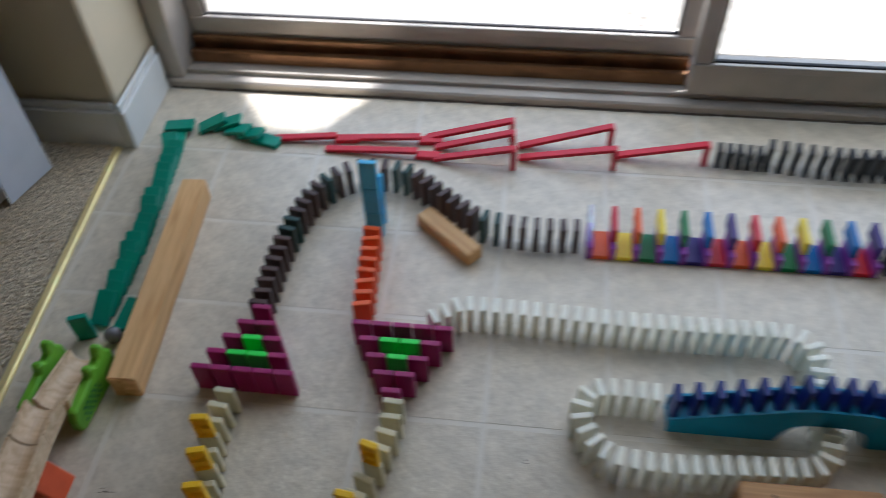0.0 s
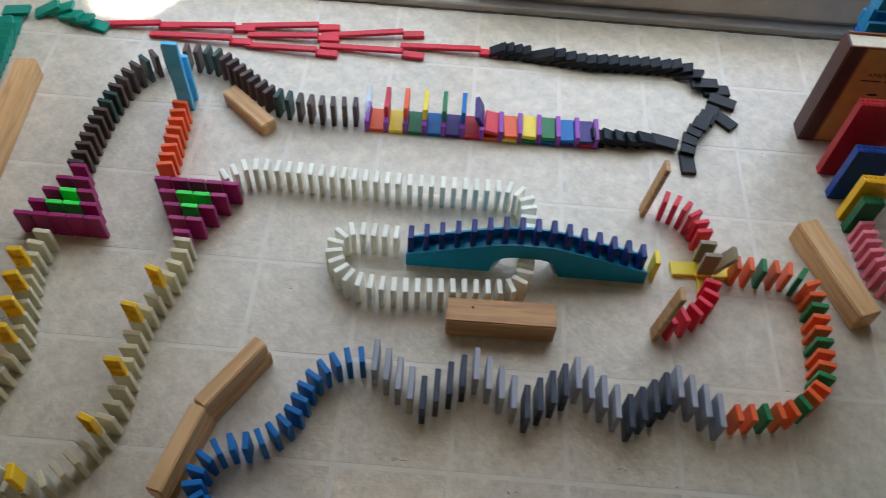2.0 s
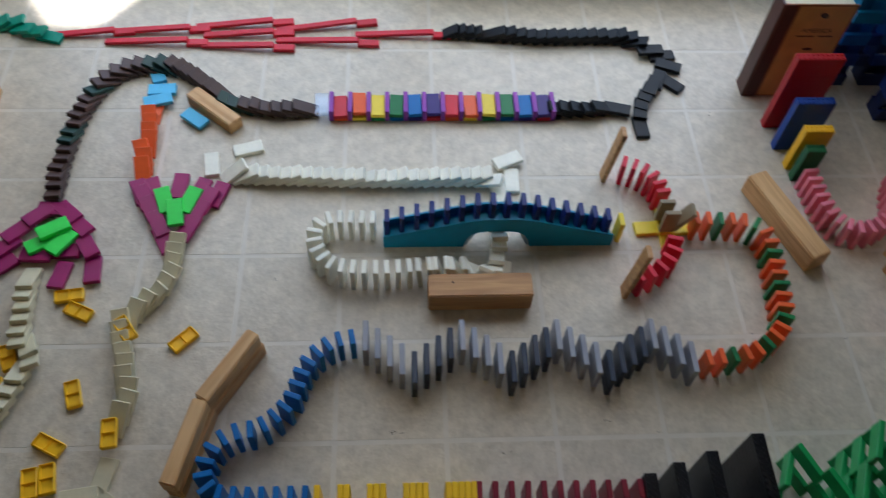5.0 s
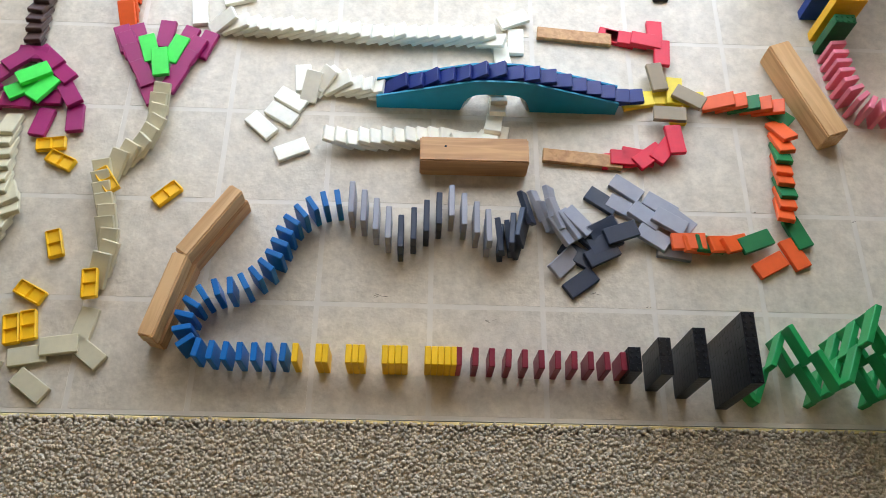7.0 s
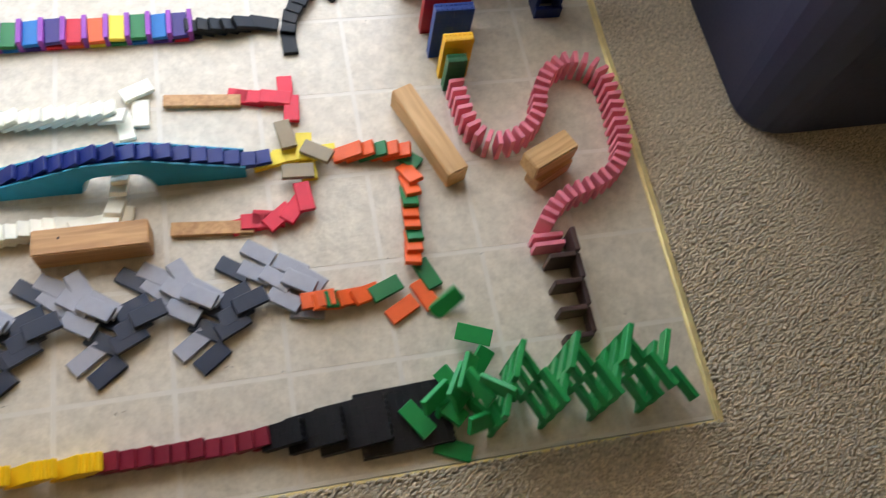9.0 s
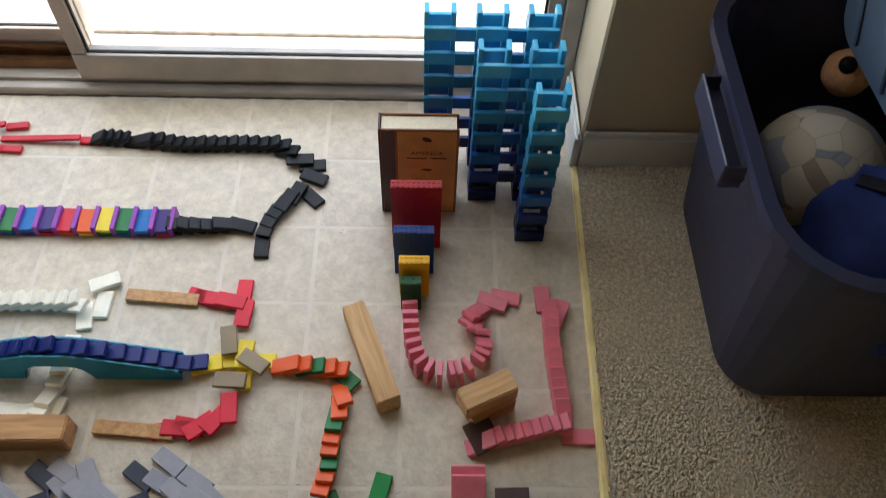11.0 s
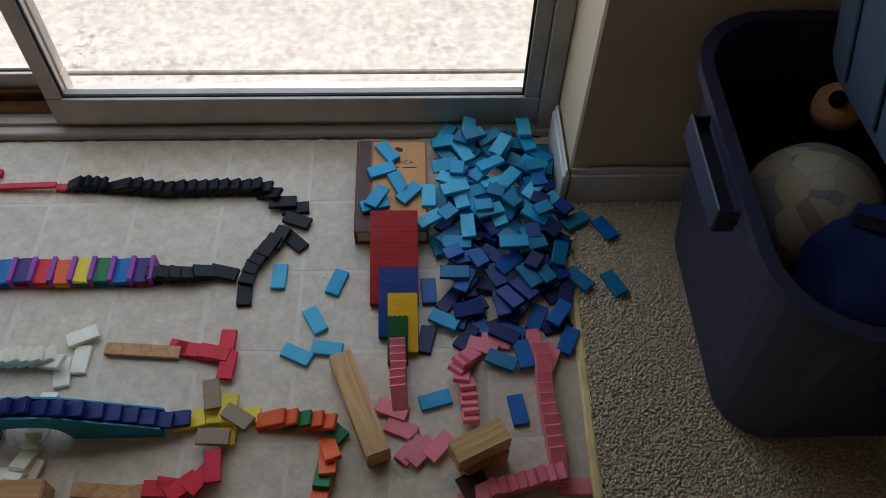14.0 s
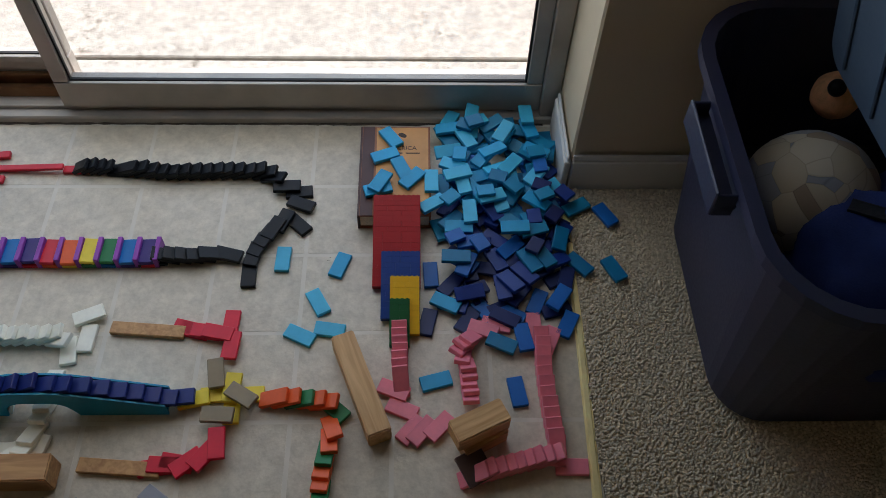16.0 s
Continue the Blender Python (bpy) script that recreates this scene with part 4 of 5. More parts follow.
chain(PK, 47, PINK, 10.15, 11.20, "pink plastic domino in a winding line", "pink dominoes", last=40,
      lies=[(0, 8, [(0.557, 0.210), (0.594, 0.220), (0.632, 0.230), (0.668, 0.238)]), (11, 21, [(0.702, 0.240), (0.696, 0.300), (0.692, 0.362), (0.692, 0.412)]),
            (26, 34, [(0.592, 0.452), (0.570, 0.424), (0.572, 0.390), (0.574, 0.356)]), (40, 46, [(0.472, 0.345), (0.469, 0.383), (0.468, 0.425)])],
      finals={9: (0.720, 0.229, -2, 0.0), 10: (0.700, 0.252, 84, 0.008), 22: (0.707, 0.436, 66, 0.006), 23: (0.684, 0.465, 92, 0.0), 24: (0.623, 0.468, 168, 0.0), 25: (0.601, 0.456, 160, 0.006),
              35: (0.528, 0.291, 226, 0.006), 36: (0.502, 0.285, 228, 0.004), 37: (0.486, 0.289, 230, 0.0), 38: (0.472, 0.322, 156, 0.0), 39: (0.459, 0.352, 158, 0.004)})


# brick-built slabs, growing; studs on top
def brick_wall(mat, w, courses, x, y, label):
    wall = thing("toy_brick_slab", label, "toy bricks", "toy brick slabs")
    studs = round(w / 0.008)
    r = random.Random(courses)
    meshes = {}
    for c in range(courses):
        j = 0
        while j < studs:
            k = min(r.choice((2, 3, 4)), studs - j)
            if k not in meshes:
                meshes[k] = mesh_of(box_bm(-0.0158, 0, 0, k * 0.008 - 0.0001, 0, 0.00957, 0.00025), "brick", mat)
            b = new("brick", meshes[k])
            b.parent = wall
            b.matrix_basis = Matrix.Translation((0, -w / 2 + j * 0.008, c * 0.0096))
            j += k
    for i in range(2):
        for j in range(studs):
            bm = bmesh.new()
            bmesh.ops.create_cone(bm, cap_ends=True, segments=10, radius1=0.0024, radius2=0.0024, depth=0.0018)
            if "stud" not in meshes:
                meshes["stud"] = mesh_of(bm, "stud", mat)
            else:
                bm.free()
            s = new("stud", meshes["stud"])
            s.parent = wall
            s.matrix_basis = Matrix.Translation((-0.004 - 0.008 * i, -w / 2 + 0.004 + 0.008 * j, courses * 0.0096 + 0.0007))
    return wall


BRED, BBLUE, BYEL, BGRN = (material("brick_" + n, lin(*c), rough=0.42, vary=0.04, bump=0.0, random_vary=0.02, spec=0.35) for n, c in (("red", (176, 14, 22)), ("blue", (10, 56, 136)), ("yellow", (244, 186, 14)), ("green", (10, 92, 44))))
BBLK = material("brick_black", lin(24, 24, 26), rough=0.4, vary=0.08, bump=0.0, random_vary=0.25, spec=0.3)
for k, (x, w, courses, t, fin) in enumerate(((0.112, 0.032, 6, 8.24, 66), (0.145, 0.048, 8, 8.31, 70), (0.183, 0.064, 10, 8.38, 77), (0.234, 0.088, 13, 8.52, 89))):
    ob = brick_wall(BBLK, w, courses, x, 0, "black slab of toy bricks, one of four growing in height")
    fall(ob, t, lean(x, -0.086 - 0.001 * k, 0, 0, 0), lean(x, -0.086 - 0.001 * k, 0, 0.04, radians(fin)), 0.26)
UP = math.pi / 2
for mat, w, c, x, y, t, mid, fin, fx, fy, lab in ((BGRN, 0.032, 8, 0.469, 0.462, 11.20, 24, 74, 0.467, 0.429, "small green slab of toy bricks"), (BYEL, 0.048, 10, 0.474, 0.488, 11.30, 20, 74, 0.475, 0.450, "yellow slab of toy bricks"),
                                                 (BBLUE, 0.064, 12, 0.473, 0.532, 11.42, 16, 75, 0.468, 0.478, "blue slab of toy bricks"), (BRED, 0.080, 17, 0.476, 0.584, 11.60, 15, 74, 0.461, 0.540, "tall red slab of toy bricks")):
    ob = brick_wall(mat, w, c, x, y, lab)
    a, b, d = lean(x, y, 0, UP, 0), lean(x, y, 0, UP, radians(mid)), lean(fx, fy, 0, UP, radians(fin))
    ob.matrix_basis = a
    t2 = 12.08
    MOVES.append((ob, [(0, a), (t, a), (t + 0.3, b), (t2, b), (t2 + 0.12, between(b, d, 0.35)), (t2 + 0.26, d), (16, d)]))

# book
COVER = material("book_cover", lin(150, 92, 52), rough=0.5, scale=25, vary=0.15, bump=0.1, bump_scale=250)
PANELC = material("book_panel", lin(206, 148, 84), rough=0.5, scale=30, vary=0.12, bump=0.05, bump_scale=200)
SPINE = material("book_spine", lin(74, 40, 34), rough=0.5, scale=25, vary=0.15, bump=0.1, bump_scale=250)
PAGES = material("book_pages", lin(226, 214, 188), rough=0.8, scale=400, vary=0.12, bump=0.2, bump_scale=900)
INK = material("ink", lin(52, 34, 24), rough=0.6, vary=0.05, bump=0)
book = thing("book", "thick hardback book with a dark spine and an ochre cover", "book")
bw, bh, bt = 0.126, 0.210, 0.036
part("cover", box_bm(-bt, -bt + 0.0028, -bw / 2, bw / 2 - 0.001, 0, bh, 0.0006), COVER, book, "front cover board")
part("cover", box_bm(-0.0028, 0, -bw / 2, bw / 2 - 0.001, 0, bh, 0.0006), COVER, book, "back cover board")
part("spine", box_bm(-bt - 0.0006, 0.0006, bw / 2 - 0.002, bw / 2 + 0.002, 0, bh, 0.0008), SPINE, book, "dark brown spine")
part("spine_cloth", box_bm(-bt - 0.0008, -bt + 0.0001, bw / 2 - 0.024, bw / 2 - 0.0025, 0.0005, bh - 0.0005), SPINE, book, "dark brown cloth along the spine")
part("page_block", box_bm(-bt + 0.0029, -0.0029, -bw / 2 + 0.004, bw / 2 - 0.0025, 0.004, bh - 0.004, 0.0008), PAGES, book, "cream page block")
part("panel", box_bm(-bt - 0.0007, -bt + 0.0001, -bw / 2 + 0.004, bw / 2 - 0.028, 0.004, bh - 0.004), PANELC, book, "ochre paper panel")


def cover_text(body, size, z):
    cu = bpy.data.curves.new("title", "FONT")
    cu.body, cu.size, cu.extrude, cu.align_x = body, size, 0.0001, "CENTER"
    cu.materials.append(INK)
    ob = new("title", cu)
    ob.parent = book
    ob.matrix_basis = Matrix.Translation((-bt - 0.0009, -0.012, z)) @ Matrix(((0, 0, -1, 0), (-1, 0, 0, 0), (0, 1, 0, 0), (0, 0, 0, 1)))


cover_text("AMERICA", 0.0125, 0.152)
for k, (y0, y1, z) in enumerate(((-0.044, -0.018, 0.1425), (-0.012, 0.020, 0.1425))):
    part("subtitle_bar", box_bm(-bt - 0.0009, -bt - 0.0006, y0, y1, z, z + 0.0026), INK, book)
bm = bmesh.new()
bmesh.ops.create_icosphere(bm, subdivisions=2, radius=1)
bmesh.ops.transform(bm, matrix=Matrix.Translation((-bt - 0.0006, -0.012, 0.188)) @ Matrix.Rotation(0.5, 4, "X") @ Matrix.Diagonal((0.0004, 0.009, 0.0055, 1)), verts=bm.verts)
part("emblem", bm, INK, book, "small dark printed bird shape")
bm = bmesh.new()
bmesh.ops.create_icosphere(bm, subdivisions=2, radius=1)
bmesh.ops.transform(bm, matrix=Matrix.Translation((-bt - 0.0006, -0.012, 0.115)) @ Matrix.Diagonal((0.0004, 0.010, 0.003, 1)), verts=bm.verts)
part("emblem", bm, INK, book, "dark printed ornament")
a, b = lean(0.480, 0.682, 0, UP, 0), lean(0.457, 0.666, 0.0, UP, radians(90))
book.matrix_basis = a
MOVES.append((book, [(0, a), (12.02, a), (12.14, between(a, b, 0.14)), (12.22, between(a, b, 0.42)), (12.30, between(a, b, 0.78)), (12.37, b), (16, b)]))

# tower of domino frames, six columns, that collapses into a heap
COLS = [(0.510, 0.772, 12.20), (0.590, 0.772, 12.28), (0.669, 0.772, 12.54), (0.590, 0.692, 12.36), (0.669, 0.692, 12.60), (0.669, 0.604, 12.70)]
rng = random.Random(4)
# where single pieces come to rest, by storey: x, y, turn, height
REST = {0: [(0.512, 0.473, -103, 0), (0.577, 0.476, -124, 0), (0.552, 0.546, -131, 0), (0.635, 0.588, 31, 0), (0.647, 0.560, -123, 0), (0.662, 0.522, -128, 0), (0.589, 0.529, 23, 0), (0.734, 0.557, 25, 0)],
        2: [(0.649, 0.349, -81, 0), (0.665, 0.440, -80, 0.008), (0.649, 0.488, -30, 0), (0.693, 0.510, -114, 0), (0.728, 0.510, -125, 0), (0.738, 0.464, -117, 0.006), (0.828, 0.683, -60, 0.012), (0.605, 0.493, -56, 0), (0.574, 0.580, -35, 0), (0.518, 0.565, -87, 0)],
        3: [(0.629, 0.430, -25, 0.008), (0.769, 0.578, -48, 0.012), (0.827, 0.568, -63, 0.012), (0.708, 0.588, -58, 0), (0.684, 0.579, -60, 0), (0.722, 0.685, 24, 0)],
        4: [(0.778, 0.701, 29, 0.012)],
        5: [(0.448, 0.843, -56, 0.038), (0.438, 0.800, 22, 0.038), (0.468, 0.770, -66, 0.038), (0.427, 0.721, 16, 0.038), (0.487, 0.746, 48, 0.038), (0.431, 0.732, 61, 0.046), (0.524, 0.368, 15, 0), (0.542, 0.505, -27, 0.008), (0.365, 0.585, 70, 0)],
        6: [(0.521, 0.740, -90, 0.037), (0.333, 0.512, -61, 0), (0.355, 0.460, -9, 0), (0.308, 0.450, -26, 0), (0.268, 0.598, -92, 0)]}
# pieces that slide out of the heap late, and when they lie still
LATE = {(0.365, 0.585): 13.7, (0.649, 0.349): 13.35, (0.524, 0.368): 13.35, (0.827, 0.568): 13.4, (0.769, 0.578): 13.4, (0.738, 0.464): 13.3, (0.728, 0.510): 13.3, (0.665, 0.440): 13.2, (0.512, 0.473): 13.25, (0.577, 0.476): 13.25, (0.542, 0.505): 13.3}
# the heap's height, in cells of 8 mm
CELL = 0.008
mound = {}
for i in range(int(0.400 / CELL), int(0.530 / CELL)):
    for j in range(int(0.682 / CELL), int(0.91 / CELL)):
        mound[i, j] = 0.037
SPAN = [(0.56, 0.748, 0.47, 0.66), (0.55, 0.748, 0.50, 0.72), (0.55, 0.748, 0.56, 0.84), (0.55, 0.742, 0.58, 0.88), (0.535, 0.742, 0.60, 0.90), (0.525, 0.735, 0.62, 0.905), (0.52, 0.735, 0.66, 0.908)]


def under(x, y, yaw):
    c, s = math.cos(radians(yaw)), math.sin(radians(yaw))
    return {(int((x + u * c - v * s) / CELL), int((y + u * s + v * c) / CELL)) for u in (-0.022, -0.011, 0, 0.011, 0.022) for v in (-0.010, 0, 0.010)}


def pile(cells, z=None):
    if z is None:
        hs = sorted(mound.get(c, 0.0) for c in cells)
        z = hs[-3]
    for c in cells:
        mound[c] = max(mound.get(c, 0), z + T)
    return z


def heap_place(level):
    """A place in the heap: low storeys end towards the room, high ones by the door; the lowest of three tries."""
    best = None
    for _ in range(3):
        x0, x1, y0, y1 = SPAN[level]
        x, y, yaw = rng.uniform(x0, x1), rng.uniform(y0, y1), rng.uniform(-180, 180)
        cells = under(x, y, yaw)
        top = max(mound.get(c, 0.0) for c in cells)
        if best is None or top < best[0]:
            best = (top, x, y, yaw, cells)
    return best[1], best[2], best[3], pile(best[4])


order = [(c, lv, k) for lv in range(7) for c in range(6) for k in range(4)]
for c, lv, k in order:
    x, y, tc = COLS[c]
    z = lv * 0.0492
    if k < 2:
        st = Matrix.Translation((x + (0.0205 if k else -0.0205), y, z)) @ Matrix.Translation((T / 2, 0, 0))
        size = (T, W, 0.0490)
    else:
        st = Matrix.Translation((x, y + (0.0163 if k == 3 else -0.0163), z + 0.0003)) @ Matrix.Rotation(math.pi / 2, 4, "Z") @ Matrix.Translation((T / 2, 0, 0))
        size = (T, 0.0490, W)
    mat = LEVELS[lv]
    ob = domino(mat, ("navy blue", "indigo blue", "blue", "deep cyan", "teal blue", "cyan blue", "pale cyan blue")[lv] + " plastic domino of a tall frame tower", "tower dominoes", size)
    rest = REST.get(lv)
    if rest and (k < 2 or len(rest) > 2 * (5 - c)):
        fx, fy, yaw, fz = rest.pop(0)
        tilt = 0
        fz = max(fz, pile(under(fx, fy, yaw)) if 0.53 < fx < 0.75 and fy > 0.5 else 0)
    else:
        fx, fy, yaw, fz = heap_place(lv)
        tilt = rng.gauss(0, 9)
    if k < 2:
        en = flat(fx, fy, yaw, fz + max(0, -tilt) * 0.0007, tilt, size)
    else:
        en = Matrix.Translation((fx, fy, fz)) @ Matrix.Rotation(radians(yaw + 90), 4, "Z") @ Matrix.Rotation(radians(90 - tilt), 4, "Y") @ Matrix.Translation((0, 0, -W / 2))
    ob.matrix_basis = st
    t = tc + 0.042 * (6 - lv) + rng.uniform(0, 0.07)
    d = max(0.28 + 0.03 * lv, LATE.get((fx, fy), 0) - t)
    rows = [(0, st), (t, st)]
    for u, f in ((0.25, 0.12), (0.5, 0.38), (0.75, 0.72)):
        m = between(st, en, f)
        drop = st.translation.z + (en.translation.z - st.translation.z) * u ** 1.4
        m.translation.z = max(drop, en.translation.z)
        rows.append((t + d * u, m))
    rows += [(t + d, en), (16, en)]
    MOVES.append((ob, rows))
for lv in range(1, 7):
    for x, y in ((0.550, 0.772), (0.6295, 0.772), (0.6295, 0.692)):
        ob = domino(LEVELS[max(0, lv - 1)], "blue plastic domino bridging two tower columns", "tower dominoes", (T, 0.031, W))
        st = Matrix.Translation((x, y, lv * 0.0492 - 0.012)) @ Matrix.Rotation(math.pi / 2, 4, "Z")
        fx, fy, yaw, fz = heap_place(lv)
        en = Matrix.Translation((fx, fy, fz + 0.001)) @ Matrix.Rotation(radians(yaw), 4, "Z") @ Matrix.Rotation(radians(86), 4, "Y")
        fall(ob, 12.32 + 0.02 * (6 - lv) + (0.30 if x > 0.6 else 0), st, en, 0.42)

# marble run: toy slide, chute, wooden gutter, crocodile gate, wedges and marble
def gutter(pts, w, depth, wall):
    """A U-shaped channel swept along a line of (x, y, z)."""
    line = spline(pts, per=8)
    arc = []
    for i in range(13):
        a = math.pi + math.pi * i / 12
        arc.append((math.cos(a) * (w / 2 - wall), wall + (depth - wall) * (1 + math.sin(a))))
    ring = [(-w / 2, depth), (-w / 2, 0.0), (w / 2, 0.0), (w / 2, depth)] + arc[::-1]
    bm = bmesh.new()
    rows = []
    for i, p in enumerate(line):
        d = (line[min(i + 1, len(line) - 1)] - line[max(i - 1, 0)]).normalized()
        s = d.cross(Vector((0, 0, 1))).normalized()
        u = s.cross(d)
        rows.append([bm.verts.new(p + s * a + u * b) for a, b in ring])
    for a, b in zip(rows, rows[1:]):
        for k in range(len(ring)):
            bm.faces.new((a[k], a[(k + 1) % len(ring)], b[(k + 1) % len(ring)], b[k]))
    bm.faces.new(rows[0][::-1])
    bm.faces.new(rows[-1])
    bmesh.ops.recalc_face_normals(bm, faces=bm.faces)
    return bm


SLIDEGREEN, CHUTE, CROC = plastic("slide_green", 76, 200, 64), plastic("chute_purple", 42, 30, 92), plastic("crocodile_green", 118, 186, 52)
WEDGE = plastic("wedge_orange", 226, 96, 56)
slide = tagged(part("toy_slide", gutter([(-0.915, -0.108, 0.088), (-0.920, -0.150, 0.092), (-0.932, -0.178, 0.110), (-0.930, -0.215, 0.118), (-0.915, -0.265, 0.118), (-0.900, -0.320, 0.140), (-0.892, -0.380, 0.165)], 0.042, 0.022, 0.003), SLIDEGREEN, smooth=True),
               "bright green wavy plastic toy slide", "toy slide")
slide.location = (0.010, -0.012, 0)
part("post", box_bm(-0.910, -0.890, -0.375, -0.355, 0.0, 0.158, 0.002), SLIDEGREEN, slide)
chute = tagged(part("toy_chute", gutter([(-0.944, 0.040, 0.066), (-0.935, -0.020, 0.074), (-0.918, -0.070, 0.084), (-0.914, -0.112, 0.092)], 0.039, 0.026, 0.003), CHUTE, smooth=True), "dark purple curved plastic chute", "toy chute")
gutter_long = tagged(part("wooden_gutter", gutter([(-0.970, 0.212, 0.044), (-0.957, 0.125, 0.055), (-0.944, 0.036, 0.070)], 0.044, 0.024, 0.004), BIRCH), "birch toy gutter sloping down the run", "toy track")
gutter_short = tagged(part("wooden_gutter", gutter([(-0.975, 0.262, 0.038), (-0.970, 0.214, 0.044)], 0.044, 0.024, 0.004), BIRCH), "short birch toy gutter at the joint", "toy track")
for ob in (chute, gutter_long, gutter_short):
    ob.location.y = -0.012


def wedge(x, y, s, h):
    bm = bmesh.new()
    a = [bm.verts.new(v) for v in ((x - s, y - s * 0.5, 0), (x + s * 0.4, y - s * 0.5, 0), (x - s * 0.3, y - s * 0.5, h))]
    b = [bm.verts.new((v.co.x, y + s * 0.5, v.co.z)) for v in a]
    bm.faces.new(a)
    bm.faces.new(b[::-1])
    for k in range(3):
        bm.faces.new((a[k], b[k], b[(k + 1) % 3], a[(k + 1) % 3]))
    bmesh.ops.recalc_face_normals(bm, faces=bm.faces)
    bmesh.ops.bevel(bm, geom=bm.edges, offset=0.0015, segments=1, affect="EDGES")
    tagged(part("wedge_block", bm, WEDGE), "orange painted wooden wedge propping the run", "wedge block", "orange wedges")


wedge(-0.944, 0.172, 0.036, 0.048)
wedge(-0.932, 0.010, 0.036, 0.062)
wedge(-0.916, -0.110, 0.026, 0.080)
croc = thing("toy_crocodile", "green wooden crocodile gate holding the run's lower end", "toy crocodile")
croc.location = (0.004, -0.013, 0)
PROF = [(-0.055, 0.004), (-0.048, 0.0), (0.046, 0.0), (0.055, 0.008), (0.054, 0.030), (0.046, 0.036), (0.045, 0.046), (0.038, 0.050), (0.031, 0.046), (0.028, 0.038), (0.018, 0.036), (0.012, 0.043), (0.004, 0.043), (0.000, 0.034), (-0.048, 0.030), (-0.056, 0.020)]
for xo in (-0.948, -1.012):
    bm = prism_bm([(u * 0.92, v * 1.32) for u, v in PROF], -0.0065, 0.0065, 0.0025)
    s = part("side", bm, CROC, croc)
    s.matrix_basis = Matrix.Translation((xo, 0.308, 0.001)) @ Matrix.Rotation(radians(-4), 4, "Z") @ Matrix.Rotation(math.pi / 2, 4, "Z") @ Matrix.Rotation(math.pi / 2, 4, "X")
    for r in range(3):
        for q in range(6):
            part("scale_mark", box_bm(xo + 0.0064, xo + 0.0070, 0.268 + q * 0.008 + r * 0.003, 0.273 + q * 0.008 + r * 0.003, 0.014 + r * 0.008, 0.0175 + r * 0.008), GREEN, croc) if xo > -1 else None
bm = bmesh.new()
bmesh.ops.create_uvsphere(bm, u_segments=12, v_segments=8, radius=0.004)
e = part("eye", bm, WHITE, croc, "round white eye")
e.location = (-0.9435, 0.343, 0.052)
part("chute", gutter([(-0.978, 0.352, 0.010), (-0.977, 0.310, 0.022), (-0.975, 0.266, 0.034)], 0.044, 0.020, 0.004), BIRCH, croc, "birch ramp between the sides")
bm = bmesh.new()
bmesh.ops.create_uvsphere(bm, u_segments=24, v_segments=14, radius=0.0115)
STEEL = material("marble_grey", lin(120, 116, 118), rough=0.15, vary=0.2, scale=80, bump=0)
mb = tagged(part("marble", bm, STEEL, smooth=True), "dark grey glass marble resting by the pine block", "marble")
mb.location = (-0.956, 0.383, 0.0115)

# blinds bunched at the wall, and the foot of a dark cabinet
SLAT = material("blind_slat", lin(222, 224, 232), rough=0.5, scale=20, vary=0.05, bump=0.05)
blinds = thing("vertical_blinds", "pale grey vertical blind slats bunched beside the door", "blinds")
for i in range(9):
    s = part("slat", box_bm(-0.045, 0.045, -0.001, 0.001, 0.012, 1.95, 0.0005), SLAT, blinds)
    s.matrix_basis = Matrix.Translation((-1.190 - 0.021 * i, 0.645 - 0.002 * i, 0)) @ Matrix.Rotation(radians(72 + 3 * math.sin(i * 2.1)), 4, "Z")
part("head_rail", box_bm(-1.41, -1.15, 0.61, 0.68, 1.95, 1.99, 0.003), SLAT, blinds)
DARKWOOD = wood("dark_wood", lin(70, 48, 32), lin(44, 28, 20))
cab = thing("cabinet", "dark stained wooden cabinet on the carpet", "cabinet")
part("body", box_bm(-1.95, -1.48, 0.42, 0.70, 0.06, 0.75, 0.006), DARKWOOD, cab)
for a in (-1.94, -1.52):
    for b in (0.43, 0.66):
        part("leg", box_bm(a, a + 0.035, b, b + 0.035, 0.006, 0.06, 0.003), DARKWOOD, cab)

# storage tote with toys, its lid leaning in it
TOTE = material("tote_blue", lin(48, 50, 74), rough=0.45, scale=12, vary=0.08, bump=0.08, bump_scale=200)
LIDM = material("lid_blue", lin(106, 126, 150), rough=0.4, scale=10, vary=0.06, bump=0.05, bump_scale=150)
DARKIN = material("dark_cloth", lin(26, 26, 30), rough=0.95, scale=60, vary=0.3, bump=0.4, bump_scale=300)


def rounded(x0, x1, y0, y1, r, n=6):
    pts = []
    for cx, cy, a0 in ((x1 - r, y1 - r, 0), (x0 + r, y1 - r, 90), (x0 + r, y0 + r, 180), (x1 - r, y0 + r, 270)):
        for i in range(n + 1):
            a = radians(a0 + 90 * i / n)
            pts.append((cx + r * math.cos(a), cy + r * math.sin(a)))
    return pts


def loft(rings, close_top=False):
    bm = bmesh.new()
    vs = [[bm.verts.new((x, y, z)) for x, y in pts] for pts, z in rings]
    for a, b in zip(vs, vs[1:]):
        for k in range(len(a)):
            bm.faces.new((a[k], a[(k + 1) % len(a)], b[(k + 1) % len(a)], b[k]))
    bm.faces.new(vs[0][::-1])
    bm.faces.new(vs[-1])
    bmesh.ops.recalc_face_normals(bm, faces=bm.faces)
    return bm


